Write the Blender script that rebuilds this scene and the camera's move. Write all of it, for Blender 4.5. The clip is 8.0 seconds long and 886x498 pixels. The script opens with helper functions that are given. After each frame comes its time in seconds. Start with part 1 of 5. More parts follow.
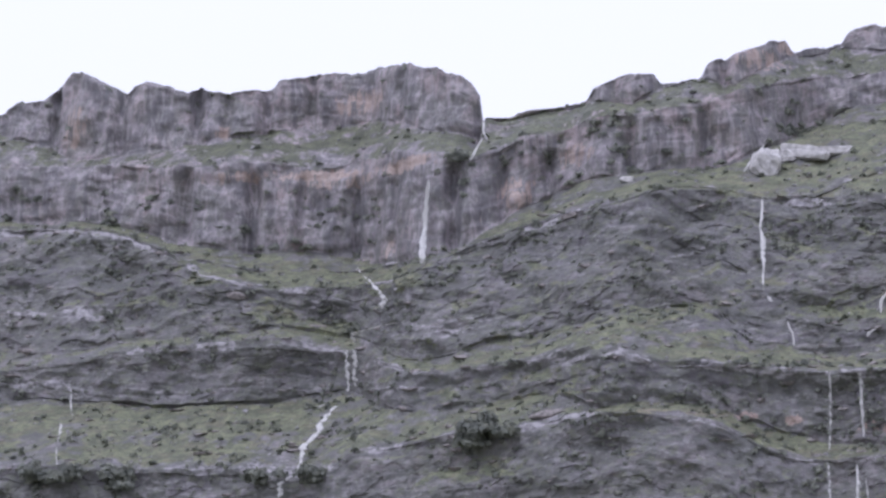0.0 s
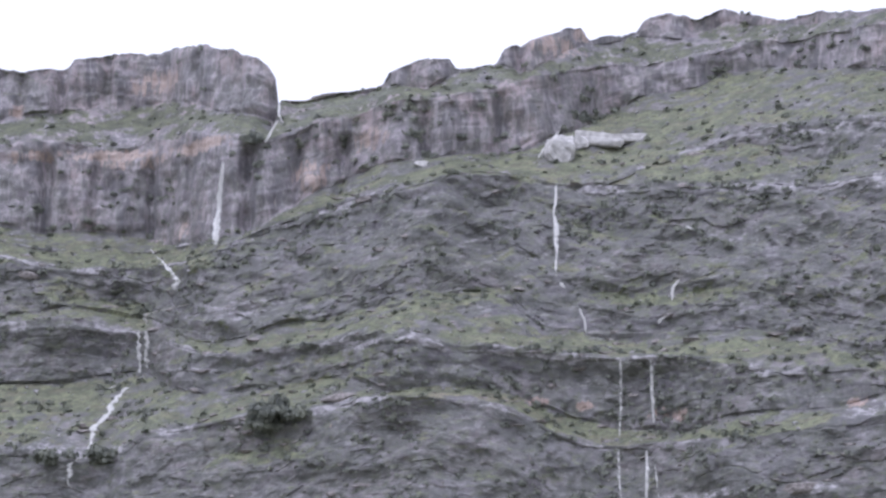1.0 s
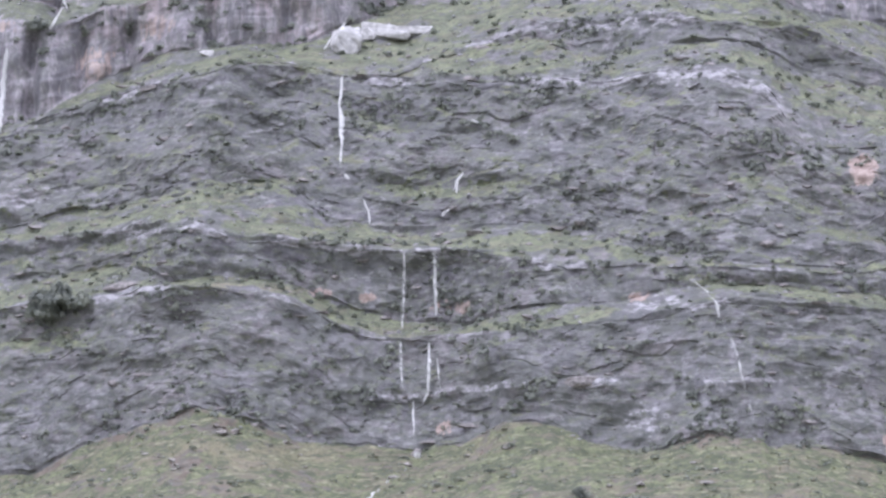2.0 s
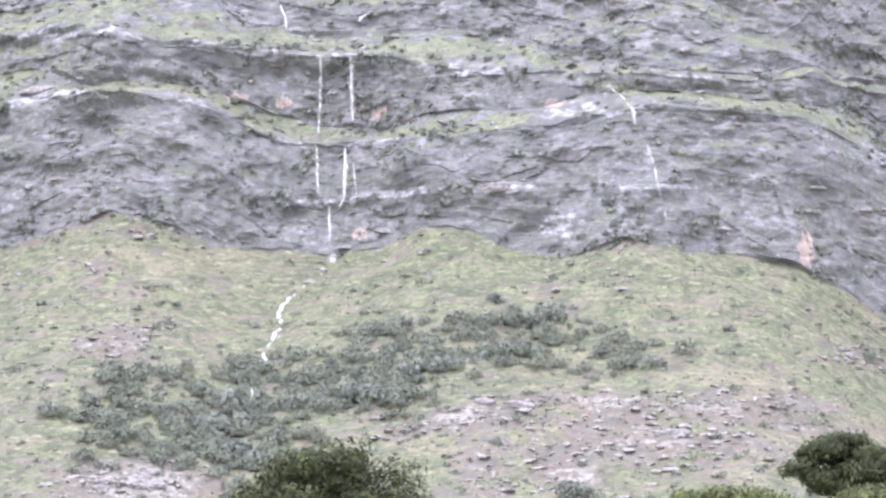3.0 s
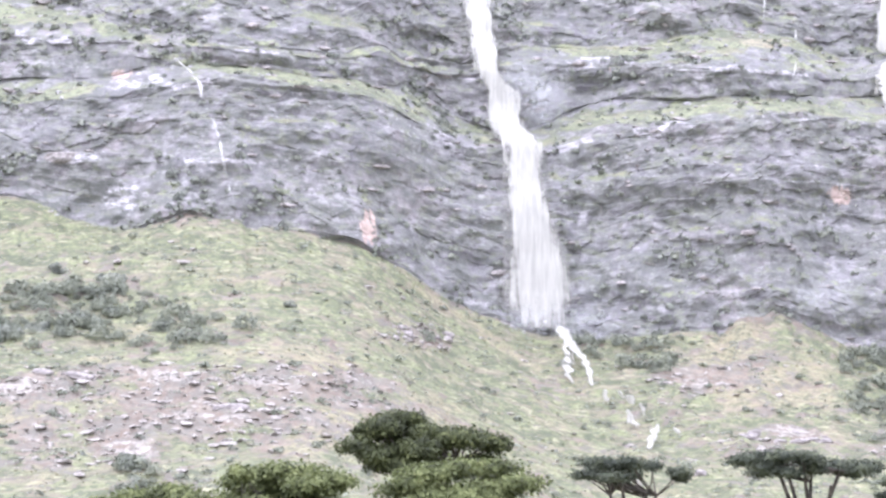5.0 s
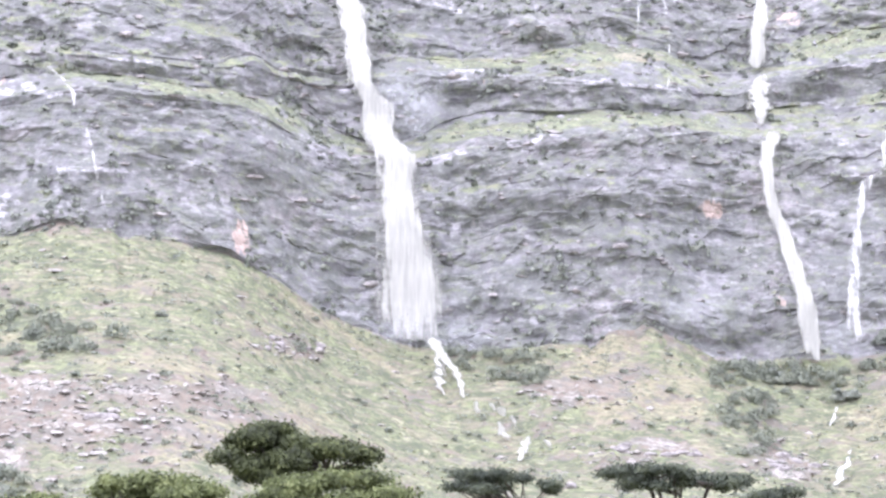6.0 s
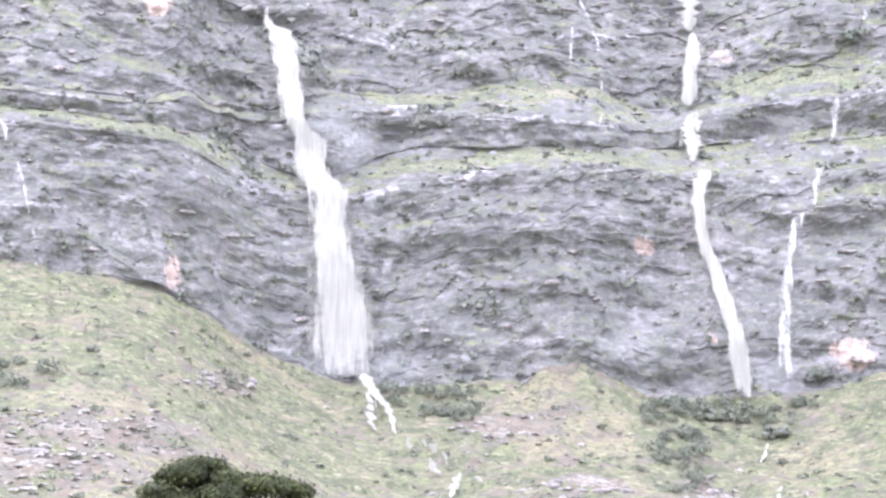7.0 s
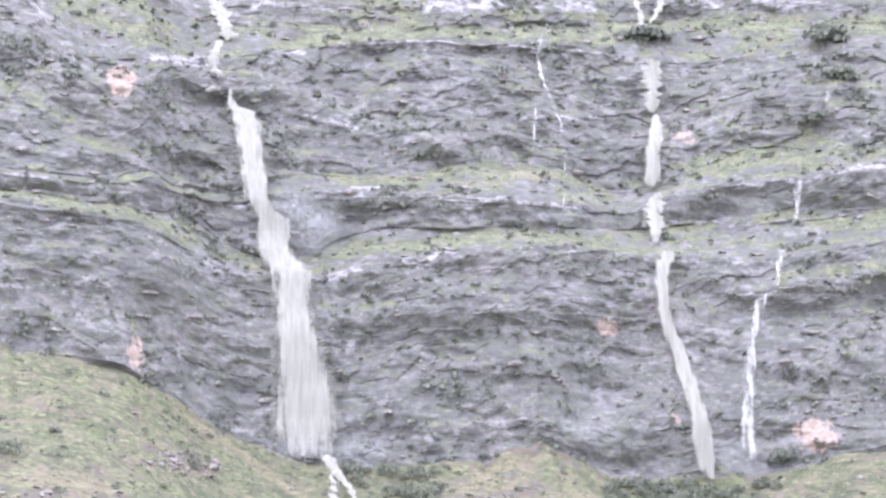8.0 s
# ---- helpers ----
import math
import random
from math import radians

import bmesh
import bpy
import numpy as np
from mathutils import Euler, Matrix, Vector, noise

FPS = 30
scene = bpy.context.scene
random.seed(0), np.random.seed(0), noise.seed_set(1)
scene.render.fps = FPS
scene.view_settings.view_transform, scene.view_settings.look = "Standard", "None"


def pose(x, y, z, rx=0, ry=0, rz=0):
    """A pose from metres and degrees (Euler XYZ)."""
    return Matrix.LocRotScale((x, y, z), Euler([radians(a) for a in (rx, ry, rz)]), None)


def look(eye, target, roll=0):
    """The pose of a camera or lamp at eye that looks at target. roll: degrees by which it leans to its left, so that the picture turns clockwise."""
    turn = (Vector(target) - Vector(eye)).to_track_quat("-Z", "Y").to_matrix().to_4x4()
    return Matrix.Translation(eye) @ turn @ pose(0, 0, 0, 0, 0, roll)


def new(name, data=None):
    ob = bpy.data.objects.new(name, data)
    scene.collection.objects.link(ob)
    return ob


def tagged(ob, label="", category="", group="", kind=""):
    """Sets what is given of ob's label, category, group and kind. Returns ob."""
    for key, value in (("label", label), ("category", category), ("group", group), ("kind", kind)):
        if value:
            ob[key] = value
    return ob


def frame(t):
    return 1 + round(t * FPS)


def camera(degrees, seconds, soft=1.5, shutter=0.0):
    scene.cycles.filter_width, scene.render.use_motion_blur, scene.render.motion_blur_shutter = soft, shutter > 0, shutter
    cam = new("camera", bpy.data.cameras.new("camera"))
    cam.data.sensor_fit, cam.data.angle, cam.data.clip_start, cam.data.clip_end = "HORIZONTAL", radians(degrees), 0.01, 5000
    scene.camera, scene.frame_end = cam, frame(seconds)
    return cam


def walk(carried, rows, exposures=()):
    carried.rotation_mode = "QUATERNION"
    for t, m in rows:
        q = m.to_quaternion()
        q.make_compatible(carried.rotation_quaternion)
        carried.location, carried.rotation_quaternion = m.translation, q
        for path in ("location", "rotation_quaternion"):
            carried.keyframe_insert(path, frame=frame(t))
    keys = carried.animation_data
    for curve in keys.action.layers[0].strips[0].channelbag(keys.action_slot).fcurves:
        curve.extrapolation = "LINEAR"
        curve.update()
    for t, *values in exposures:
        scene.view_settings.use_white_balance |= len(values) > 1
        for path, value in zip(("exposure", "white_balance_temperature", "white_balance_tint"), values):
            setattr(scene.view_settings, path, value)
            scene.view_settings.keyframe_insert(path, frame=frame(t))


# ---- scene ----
# ---------------------------------------------------------------- camera
# hand-held, standing on the valley floor, long lens; seconds, bearing, pitch, roll in degrees
cam = camera(14.0, 8.0, soft=2.7)
EYE = (0.0, 0.0, 1.6)
TURNS = [
    (0, -9.4, 10.6, 0),
    (0.5, -7.996, 10.481, 0.016),
    (1, -6.071, 10.34, 0.135),
    (1.5, -4.104, 10.056, 0.246),
    (2, -2.594, 8.628, 0.291),
    (2.2, -2.146, 7.764, 0.312),
    (3.3, -0.539, 5.169, 0.491),
    (3.5, 0.187, 5.008, 0.615),
    (4, 2.037, 4.895, 0.715),
    (4.5, 4.392, 5.083, 0.955),
    (5, 5.733, 5.24, 1.214),
    (5.2, 6.409, 5.311, 1.368),
    (6.3, 8.022, 5.624, 1.518),
    (6.5, 8.238, 5.818, 1.553),
    (7, 8.83, 6.066, 1.602),
    (7.5, 9.414, 6.532, 1.64),
    (8, 9.38, 7.367, 1.574),
]


def aim(bearing, pitch, roll):
    b, p = radians(bearing), radians(pitch)
    ahead = Vector((math.sin(b) * math.cos(p), math.cos(b) * math.cos(p), math.sin(p)))
    return look(EYE, Vector(EYE) + 100.0 * ahead, roll)


EXPOSURES = [
    (0, 0.05, 5600, 22.5),
    (1, 0.3, 5600, 20),
    (1.5, 0.5, 5600, 20),
    (2.2, 0.85, 5600, 20),
    (3.3, 1.68, 5720, 20.5),
    (5.2, 1.78, 5720, 20.5),
    (6.5, 1.82, 5720, 20.5),
    (7, 1.8, 5720, 20.5),
    (7.5, 1.85, 5720, 20.5),
    (8, 1.5, 5720, 20.5),
]
walk(cam, [(t, aim(b, p, r)) for t, b, p, r in TURNS], EXPOSURES)

# ---------------------------------------------------------------- sky and sun
world = bpy.data.worlds.new("overcast_sky")
scene.world = world
world.use_nodes = True
wt = world.node_tree
wt.nodes.clear()
sky = wt.nodes.new("ShaderNodeTexSky")
sky.sky_type = "NISHITA"
sky.sun_disc = False
SUN_UP, SUN_ROUND = radians(64), radians(225)
sky.sun_elevation, sky.sun_rotation = SUN_UP, SUN_ROUND
dim = wt.nodes.new("ShaderNodeMix")
dim.data_type = "RGBA"
dim.blend_type = "MIX"
dim.inputs["Factor"].default_value = 0.9            # cloud deck over the clear sky
scale = wt.nodes.new("ShaderNodeVectorMath")
scale.operation = "SCALE"
scale.inputs["Scale"].default_value = 0.08
wt.links.new(sky.outputs["Color"], scale.inputs[0])
wt.links.new(scale.outputs["Vector"], dim.inputs["A"])
dim.inputs["B"].default_value = (1.04, 1.03, 1.05, 1)
back = wt.nodes.new("ShaderNodeBackground")
back.inputs["Strength"].default_value = 1.0
wout = wt.nodes.new("ShaderNodeOutputWorld")
wt.links.new(dim.outputs["Result"], back.inputs["Color"])
wt.links.new(back.outputs["Background"], wout.inputs["Surface"])

sun_data = bpy.data.lights.new("sun", "SUN")
sun_data.energy, sun_data.angle, sun_data.color = 0.9, radians(20), (1.0, 0.98, 0.95)
sun = new("sun", sun_data)
sun_way = Vector((math.sin(SUN_ROUND) * math.cos(SUN_UP), math.cos(SUN_ROUND) * math.cos(SUN_UP), math.sin(SUN_UP)))
sun.matrix_world = look(sun_way * 500, (0, 0, 0))


# ---------------------------------------------------------------- materials
class Graph:
    """A small helper to wire node materials."""

    def __init__(self, name, roughness=0.9, specular=0.25):
        self.mat = bpy.data.materials.new(name)
        self.mat.use_nodes = True
        self.t = self.mat.node_tree
        self.t.nodes.clear()
        self.out = self.add("ShaderNodeOutputMaterial")
        self.bsdf = self.add("ShaderNodeBsdfPrincipled")
        self.bsdf.inputs["Roughness"].default_value = roughness
        self.bsdf.inputs["Specular IOR Level"].default_value = specular
        self.link(self.bsdf.outputs["BSDF"], self.out.inputs["Surface"])
        shift = self.add("ShaderNodeMapping")
        shift.inputs["Location"].default_value = (137.31, 211.77, 59.13)
        self.link(self.add("ShaderNodeTexCoord").outputs["Object"], shift.inputs["Vector"])
        self.where = shift.outputs["Vector"]

    def add(self, kind):
        return self.t.nodes.new(kind)

    def link(self, a, b):
        self.t.links.new(a, b)

    def put(self, socket, value):
        if isinstance(value, bpy.types.NodeSocket):
            self.link(value, socket)
        elif isinstance(value, tuple) and len(value) == 3:
            socket.default_value = (*value, 1)
        else:
            socket.default_value = value

    def stretch(self, sx, sy, sz):
        n = self.add("ShaderNodeMapping")
        n.inputs["Scale"].default_value = (sx, sy, sz)
        self.link(self.where, n.inputs["Vector"])
        return n.outputs["Vector"]

    def noise(self, size, detail=4.0, rough=0.6, at=None):
        n = self.add("ShaderNodeTexNoise")
        n.inputs["Scale"].default_value = 1.0 / size
        n.inputs["Detail"].default_value = detail
        n.inputs["Roughness"].default_value = rough
        self.link(at or self.where, n.inputs["Vector"])
        return n.outputs["Fac"]

    def cells(self, size, at=None):
        n = self.add("ShaderNodeTexVoronoi")
        n.feature = "DISTANCE_TO_EDGE"
        n.inputs["Scale"].default_value = 1.0 / size
        self.link(at or self.where, n.inputs["Vector"])
        return n.outputs["Distance"]

    def facet(self, size, at=None):
        """A tone for each broken block of stone."""
        warp = self.add("ShaderNodeVectorMath")
        warp.operation = "MULTIPLY_ADD"
        n = self.add("ShaderNodeTexNoise")
        n.inputs["Scale"].default_value = 1.2 / size
        self.link(at or self.where, n.inputs["Vector"])
        self.link(n.outputs["Color"], warp.inputs[0])
        warp.inputs[1].default_value = (size * 0.35,) * 3
        self.link(at or self.where, warp.inputs[2])
        v = self.add("ShaderNodeTexVoronoi")
        v.inputs["Scale"].default_value = 1.0 / size
        self.link(warp.outputs["Vector"], v.inputs["Vector"])
        sep = self.add("ShaderNodeSeparateColor")
        self.link(v.outputs["Color"], sep.inputs["Color"])
        return sep.outputs[0]

    def ramp(self, value, lo, hi, a=0.0, b=1.0):
        n = self.add("ShaderNodeMapRange")
        n.interpolation_type = "SMOOTHSTEP"
        for key, v in (("Value", value), ("From Min", lo), ("From Max", hi), ("To Min", a), ("To Max", b)):
            self.put(n.inputs[key], v)
        return n.outputs["Result"]

    def math(self, op, a, b=0.0):
        n = self.add("ShaderNodeMath")
        n.operation = op
        self.put(n.inputs[0], a)
        self.put(n.inputs[1], b)
        return n.outputs[0]

    def mix(self, fac, a, b, blend="MIX"):
        n = self.add("ShaderNodeMix")
        n.data_type = "RGBA"
        n.blend_type = blend
        self.put(n.inputs["Factor"], fac)
        self.put(n.inputs["A"], a)
        self.put(n.inputs["B"], b)
        return n.outputs["Result"]

    def attr(self, name):
        n = self.add("ShaderNodeAttribute")
        n.attribute_name = name
        return n.outputs["Fac"]

    def island(self):
        return self.add("ShaderNodeNewGeometry").outputs["Random Per Island"]

    def colour(self, value):
        self.put(self.bsdf.inputs["Base Color"], value)
        return self

    def bump(self, height, strength, distance):
        n = self.add("ShaderNodeBump")
        n.inputs["Strength"].default_value = strength
        n.inputs["Distance"].default_value = distance
        self.link(height, n.inputs["Height"])
        self.link(n.outputs["Normal"], self.bsdf.inputs["Normal"])
        return self


def mountain_material(name, rock_dark, rock_mid, rock_pale, warm, streak, beds, moss=0.8, grass=(1.0, 1.0, 1.0), lie=0.7, pink=0.6, bare_dark=(0.26, 0.248, 0.262), bare_pale=(0.47, 0.45, 0.455), fleck=0.0, dash=0.0, film=0.3, heath=0.0):
    """Weathered rock, with turf where the attribute 'turf' says, iron-stained where 'ochre' does, bare and pale where 'pale' does."""
    g = Graph(name, 0.75, 0.5 if film > 0.2 else 0.2)
    g.bsdf.inputs["Coat Weight"].default_value = film             # a film of rain over everything
    g.bsdf.inputs["Coat Roughness"].default_value = 0.45
    flat = g.stretch(lie, lie, 1.0 + beds)
    tall = g.stretch(1.0, 1.0, 0.14)
    n_big, n_mid, n_fine = g.noise(26, 3), g.noise(4.6, 4, 0.6, flat), g.noise(1.5, 3, 0.6)
    rock = g.mix(g.ramp(n_mid, 0.36, 0.62), rock_dark, rock_mid)
    rock = g.mix(g.ramp(g.math("ADD", g.noise(2.4, 4, 0.62, flat), g.math("MULTIPLY", n_big, 0.4)), 0.66, 0.84), rock, rock_pale)
    rock = g.mix(g.ramp(n_big, 0.42, 0.64, 0.0, pink), rock, warm)
    # broken faces: every block has a tone of its own
    rock = g.mix(g.ramp(g.facet(2.6, flat), 0.0, 1.0, 0.0, 0.3), rock, rock_dark)
    rock = g.mix(g.ramp(g.facet(1.5, flat), 0.6, 1.0, 0.0, 0.16), rock, rock_pale)
    # whole stretches darkened by heath and lichen
    rock = g.mix(g.ramp(g.noise(19, 5, 0.64, g.stretch(0.6, 0.6, 1.4)), 0.48, 0.58, 0.0, heath), rock, (0.085, 0.084, 0.084))
    # bands under the lips: dark rock plus overhang shade put into the colour
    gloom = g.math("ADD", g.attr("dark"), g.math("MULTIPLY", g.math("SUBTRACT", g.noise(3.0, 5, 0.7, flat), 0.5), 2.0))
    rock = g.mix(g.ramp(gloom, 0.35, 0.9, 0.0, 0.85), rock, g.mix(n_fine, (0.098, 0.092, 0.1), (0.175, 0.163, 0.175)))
    # lichen and moss blur the stone
    dull = g.mix(g.noise(1.2, 3, 0.7), (0.09, 0.093, 0.084), (0.17, 0.173, 0.148))
    rock = g.mix(g.ramp(g.noise(3.6, 6, 0.66, g.stretch(lie, lie, 1.1)), 0.48, 0.56, 0.0, moss), rock, dull)
    rock = g.mix(g.ramp(g.noise(12, 6, 0.72), 0.46, 0.58, 0.0, moss * 0.85), rock, dull)
    rock = g.mix(g.ramp(g.noise(0.8, 3, 0.7), 0.56, 0.68, 0.0, 0.4), rock, rock_pale)
    run = g.noise(1.7, 3, 0.6, tall)
    rock = g.mix(g.ramp(run, 0.5, 0.62, 0.0, streak * 0.6), rock, (0.11, 0.108, 0.12))
    rock = g.mix(g.ramp(g.noise(6.5, 4, 0.6, g.stretch(1.0, 1.0, 0.3)), 0.49, 0.6, 0.0, streak * 0.8), rock, (0.105, 0.102, 0.11))
    rock = g.mix(g.ramp(g.noise(2.1, 2, 0.5, tall), 0.57, 0.65, 0.0, streak * 0.55), rock, rock_pale)
    rock = g.mix(g.ramp(g.noise(1.3, 4, 0.66, g.stretch(1.0, 1.0, 0.35)), 0.58, 0.66, 0.0, streak * 0.4), rock, (0.46, 0.42, 0.39))
    # mottled by dark cushions of heath, flecks of grass and broken pale stone
    if dash:
        stony = g.ramp(g.noise(13, 4, 0.6, g.stretch(0.6, 0.6, 1.3)), 0.44, 0.58, 0.25, 1.0)
        for size, lo, hi, share, tone, where in (
            (3.4, 0.5, 0.58, 0.56, (0.12, 0.124, 0.118), None),
            (1.9, 0.52, 0.6, 0.45, (0.122, 0.128, 0.117), None),
            (2.6, 0.55, 0.63, 0.7, (0.18, 0.19, 0.138), None),
            (2.7, 0.55, 0.62, 0.7, rock_pale, stony),
            (1.6, 0.58, 0.65, 0.55, (0.335, 0.325, 0.32), stony),
        ):
            spot = g.noise(size, 4, 0.6, g.stretch(0.55 + 0.03 * size, 0.8, 1.0 + 0.15 * size))
            much = g.ramp(spot, lo, hi, 0.0, dash * share)
            rock = g.mix(g.math("MULTIPLY", much, where) if where else much, rock, tone)
    rust = g.math("ADD", g.attr("ochre"), g.math("MULTIPLY", g.math("SUBTRACT", g.noise(1.7, 4, 0.62, tall), 0.5), 2.6))
    rock = g.mix(g.ramp(rust, 0.45, 0.85), rock, g.mix(g.ramp(n_fine, 0.3, 0.7), (0.33, 0.252, 0.222), (0.47, 0.375, 0.325)))
    bare = g.math("ADD", g.attr("pale"), g.math("MULTIPLY", g.math("SUBTRACT", g.noise(2.6, 5, 0.66, flat), 0.5), 2.6))
    rock = g.mix(g.ramp(bare, 0.45, 0.8), rock, g.mix(g.ramp(n_fine, 0.3, 0.7), bare_dark, bare_pale))
    # turf
    patch, tuft = g.noise(7, 5, 0.66), g.noise(1.9, 5, 0.72)
    green = g.mix(g.ramp(patch, 0.38, 0.62), (0.12, 0.132, 0.094), (0.225, 0.24, 0.152))
    dry = g.ramp(g.math("ADD", g.attr("dry"), g.math("MULTIPLY", g.math("SUBTRACT", g.noise(13, 5, 0.65), 0.5), 2.2)), 0.3, 0.8)
    green = g.mix(dry, green, g.mix(g.ramp(tuft, 0.3, 0.7), (0.215, 0.192, 0.14), (0.4, 0.355, 0.27)))
    green = g.mix(g.ramp(tuft, 0.47, 0.58, 0.0, 0.8), green, (0.108, 0.116, 0.085))
    green = g.mix(g.ramp(g.noise(1.3, 4, 0.66), 0.57, 0.66, 0.0, 0.6), green, (0.29, 0.3, 0.19))
    green = g.mix(g.ramp(g.noise(2.4, 5, 0.72), 0.6, 0.68, 0.0, 0.5), green, rock_mid)
    green = g.mix(1.0, green, grass, "MULTIPLY")
    if fleck:                                                 # bare earth, pale straw and dark tufts between the grass
        along = g.stretch(0.45, 1.0, 1.3)
        green = g.mix(g.ramp(g.noise(4.5, 5, 0.7, along), 0.5, 0.6, 0.0, fleck * 0.8), green, (0.225, 0.188, 0.145))
        green = g.mix(g.ramp(g.noise(1.9, 4, 0.68, along), 0.56, 0.64, 0.0, fleck), green, (0.32, 0.305, 0.2))
        green = g.mix(g.ramp(g.noise(1.6, 4, 0.68, g.stretch(0.5, 1.0, 1.4)), 0.53, 0.61, 0.0, fleck), green, (0.1, 0.106, 0.078))
    cover = g.ramp(g.math("ADD", g.attr("turf"), g.math("MULTIPLY", g.math("SUBTRACT", g.noise(4.2, 6, 0.72, g.stretch(lie * 0.8, lie, 1.3)), 0.5), 2.6)), 0.36, 0.58)
    g.colour(g.mix(cover, rock, green))
    height = g.math("ADD", g.noise(0.9, 4, 0.7), g.math("ADD", g.math("MULTIPLY", n_mid, 0.5), g.math("MULTIPLY", g.facet(1.7, flat), 0.35)))
    g.bump(height, 0.2, 0.5)
    return g.mat


def simple(name, dark, pale, size, roughness=0.9, by_island=0.0):
    g = Graph(name, roughness)
    n = g.noise(size, 4, 0.65)
    c = g.mix(g.ramp(n, 0.35, 0.65), dark, pale)
    if by_island:
        c = g.mix(g.ramp(g.island(), 0, 1, 0, by_island), c, tuple(v * 0.35 for v in dark))
    g.colour(c).bump(n, 0.5, size * 0.3)
    return g.mat


def foliage(name, dark, mid, bright, size=1.2, thin=0.22):
    g = Graph(name, 0.7)
    n = g.math("ADD", g.noise(size, 3, 0.6), g.math("MULTIPLY", g.math("SUBTRACT", g.island(), 0.5), 0.16))
    c = g.mix(g.ramp(n, 0.34, 0.52), dark, mid)
    c = g.mix(g.ramp(n, 0.52, 0.7), c, bright)
    g.colour(c)
    glow = g.add("ShaderNodeBsdfTranslucent")                 # thin leaves let light through
    g.put(glow.inputs["Color"], c)
    blend = g.add("ShaderNodeMixShader")
    blend.inputs["Fac"].default_value = thin
    g.link(g.bsdf.outputs["BSDF"], blend.inputs[1])
    g.link(glow.outputs["BSDF"], blend.inputs[2])
    g.link(blend.outputs["Shader"], g.out.inputs["Surface"])
    return g.mat


def water_material(name, dim_white, full_white):
    """Falling white water: foam drawn out into streaks; thin places let the rock show."""
    g = Graph(name, 0.5, 0.4)
    tall = g.stretch(1.0, 0.3, 0.05)
    n = g.noise(1.1, 4, 0.62, tall)
    g.colour(g.mix(g.ramp(n, 0.35, 0.65), dim_white, full_white))
    clear = g.add("ShaderNodeBsdfTransparent")
    blend = g.add("ShaderNodeMixShader")
    g.link(g.ramp(g.math("ADD", g.attr("body"), g.math("MULTIPLY", g.math("SUBTRACT", n, 0.5), 0.9)), 0.0, 0.9, 0.0, 0.96), blend.inputs["Fac"])
    g.link(clear.outputs["BSDF"], blend.inputs[1])
    foam = g.add("ShaderNodeMixShader")
    foam.inputs["Fac"].default_value = 0.3
    through_light = g.add("ShaderNodeBsdfTranslucent")
    through_light.inputs["Color"].default_value = (0.6, 0.585, 0.53, 1)
    g.link(g.bsdf.outputs["BSDF"], foam.inputs[1])
    g.link(through_light.outputs["BSDF"], foam.inputs[2])
    g.link(foam.outputs["Shader"], blend.inputs[2])
    g.link(blend.outputs["Shader"], g.out.inputs["Surface"])
    g.bump(n, 0.15, 0.3)
    return g.mat


def spray_material():
    g = Graph("drifting_spray", 1.0, 0.0)
    g.colour((0.9, 0.9, 0.92))
    clear = g.add("ShaderNodeBsdfTransparent")
    blend = g.add("ShaderNodeMixShader")
    blend.inputs["Fac"].default_value = 0.15
    g.link(clear.outputs["BSDF"], blend.inputs[1])
    drop = g.add("ShaderNodeMixShader")                       # fine drops scatter light both ways
    drop.inputs["Fac"].default_value = 0.25
    veil = g.add("ShaderNodeBsdfTranslucent")
    veil.inputs["Color"].default_value = (0.9, 0.9, 0.92, 1)
    g.link(g.bsdf.outputs["BSDF"], drop.inputs[1])
    g.link(veil.outputs["BSDF"], drop.inputs[2])
    g.link(drop.outputs["Shader"], blend.inputs[2])
    g.link(blend.outputs["Shader"], g.out.inputs["Surface"])
    return g.mat


M_UPPER = mountain_material("upper_sandstone", (0.205, 0.184, 0.2), (0.3, 0.268, 0.284), (0.43, 0.395, 0.4), (0.385, 0.308, 0.305), 0.75, 0.0, 0.6, (0.68, 0.68, 0.64), 1.0, 0.85)
M_LOWER = mountain_material("lower_grey_rock", (0.165, 0.157, 0.165), (0.23, 0.217, 0.226), (0.318, 0.305, 0.308), (0.25, 0.216, 0.212), 0.3, 0.3, 0.85, (1.0, 1.0, 0.98), fleck=0.4, dash=0.85, heath=0.4, film=0.1)
M_HILL = mountain_material("foothill_ground", (0.125, 0.1, 0.08), (0.18, 0.145, 0.115), (0.26, 0.222, 0.18), (0.2, 0.165, 0.128), 0.05, 0.0, 0.5, (0.85, 0.855, 0.75), 1.0, 0.6, (0.185, 0.167, 0.146), (0.37, 0.342, 0.308), 0.75, film=0.0)
M_PLAIN = simple("valley_grass", (0.07, 0.085, 0.035), (0.17, 0.16, 0.08), 3.0)
M_STONE = simple("grey_boulder", (0.17, 0.165, 0.172), (0.42, 0.405, 0.405), 0.8)
M_SCREE = simple("pinkish_scree_stone", (0.2, 0.182, 0.165), (0.4, 0.372, 0.34), 0.8)
M_BLOCK = simple("weathered_grey_block", (0.175, 0.158, 0.15), (0.35, 0.32, 0.305), 1.1)
M_SLAB = simple("pale_wet_slab", (0.4, 0.385, 0.375), (0.66, 0.64, 0.62), 2.5, 0.55)
M_SCRUB = foliage("mountain_scrub", (0.178, 0.192, 0.156), (0.245, 0.261, 0.204), (0.31, 0.325, 0.245), 5.0, 0.35)
M_DARKLEAF = foliage("dark_thicket", (0.205, 0.217, 0.192), (0.29, 0.304, 0.256), (0.365, 0.376, 0.305), 5.0, 0.4)
M_LEAF = foliage("thorn_tree_leaf", (0.03, 0.035, 0.016), (0.064, 0.075, 0.031), (0.13, 0.145, 0.055), 0.9)
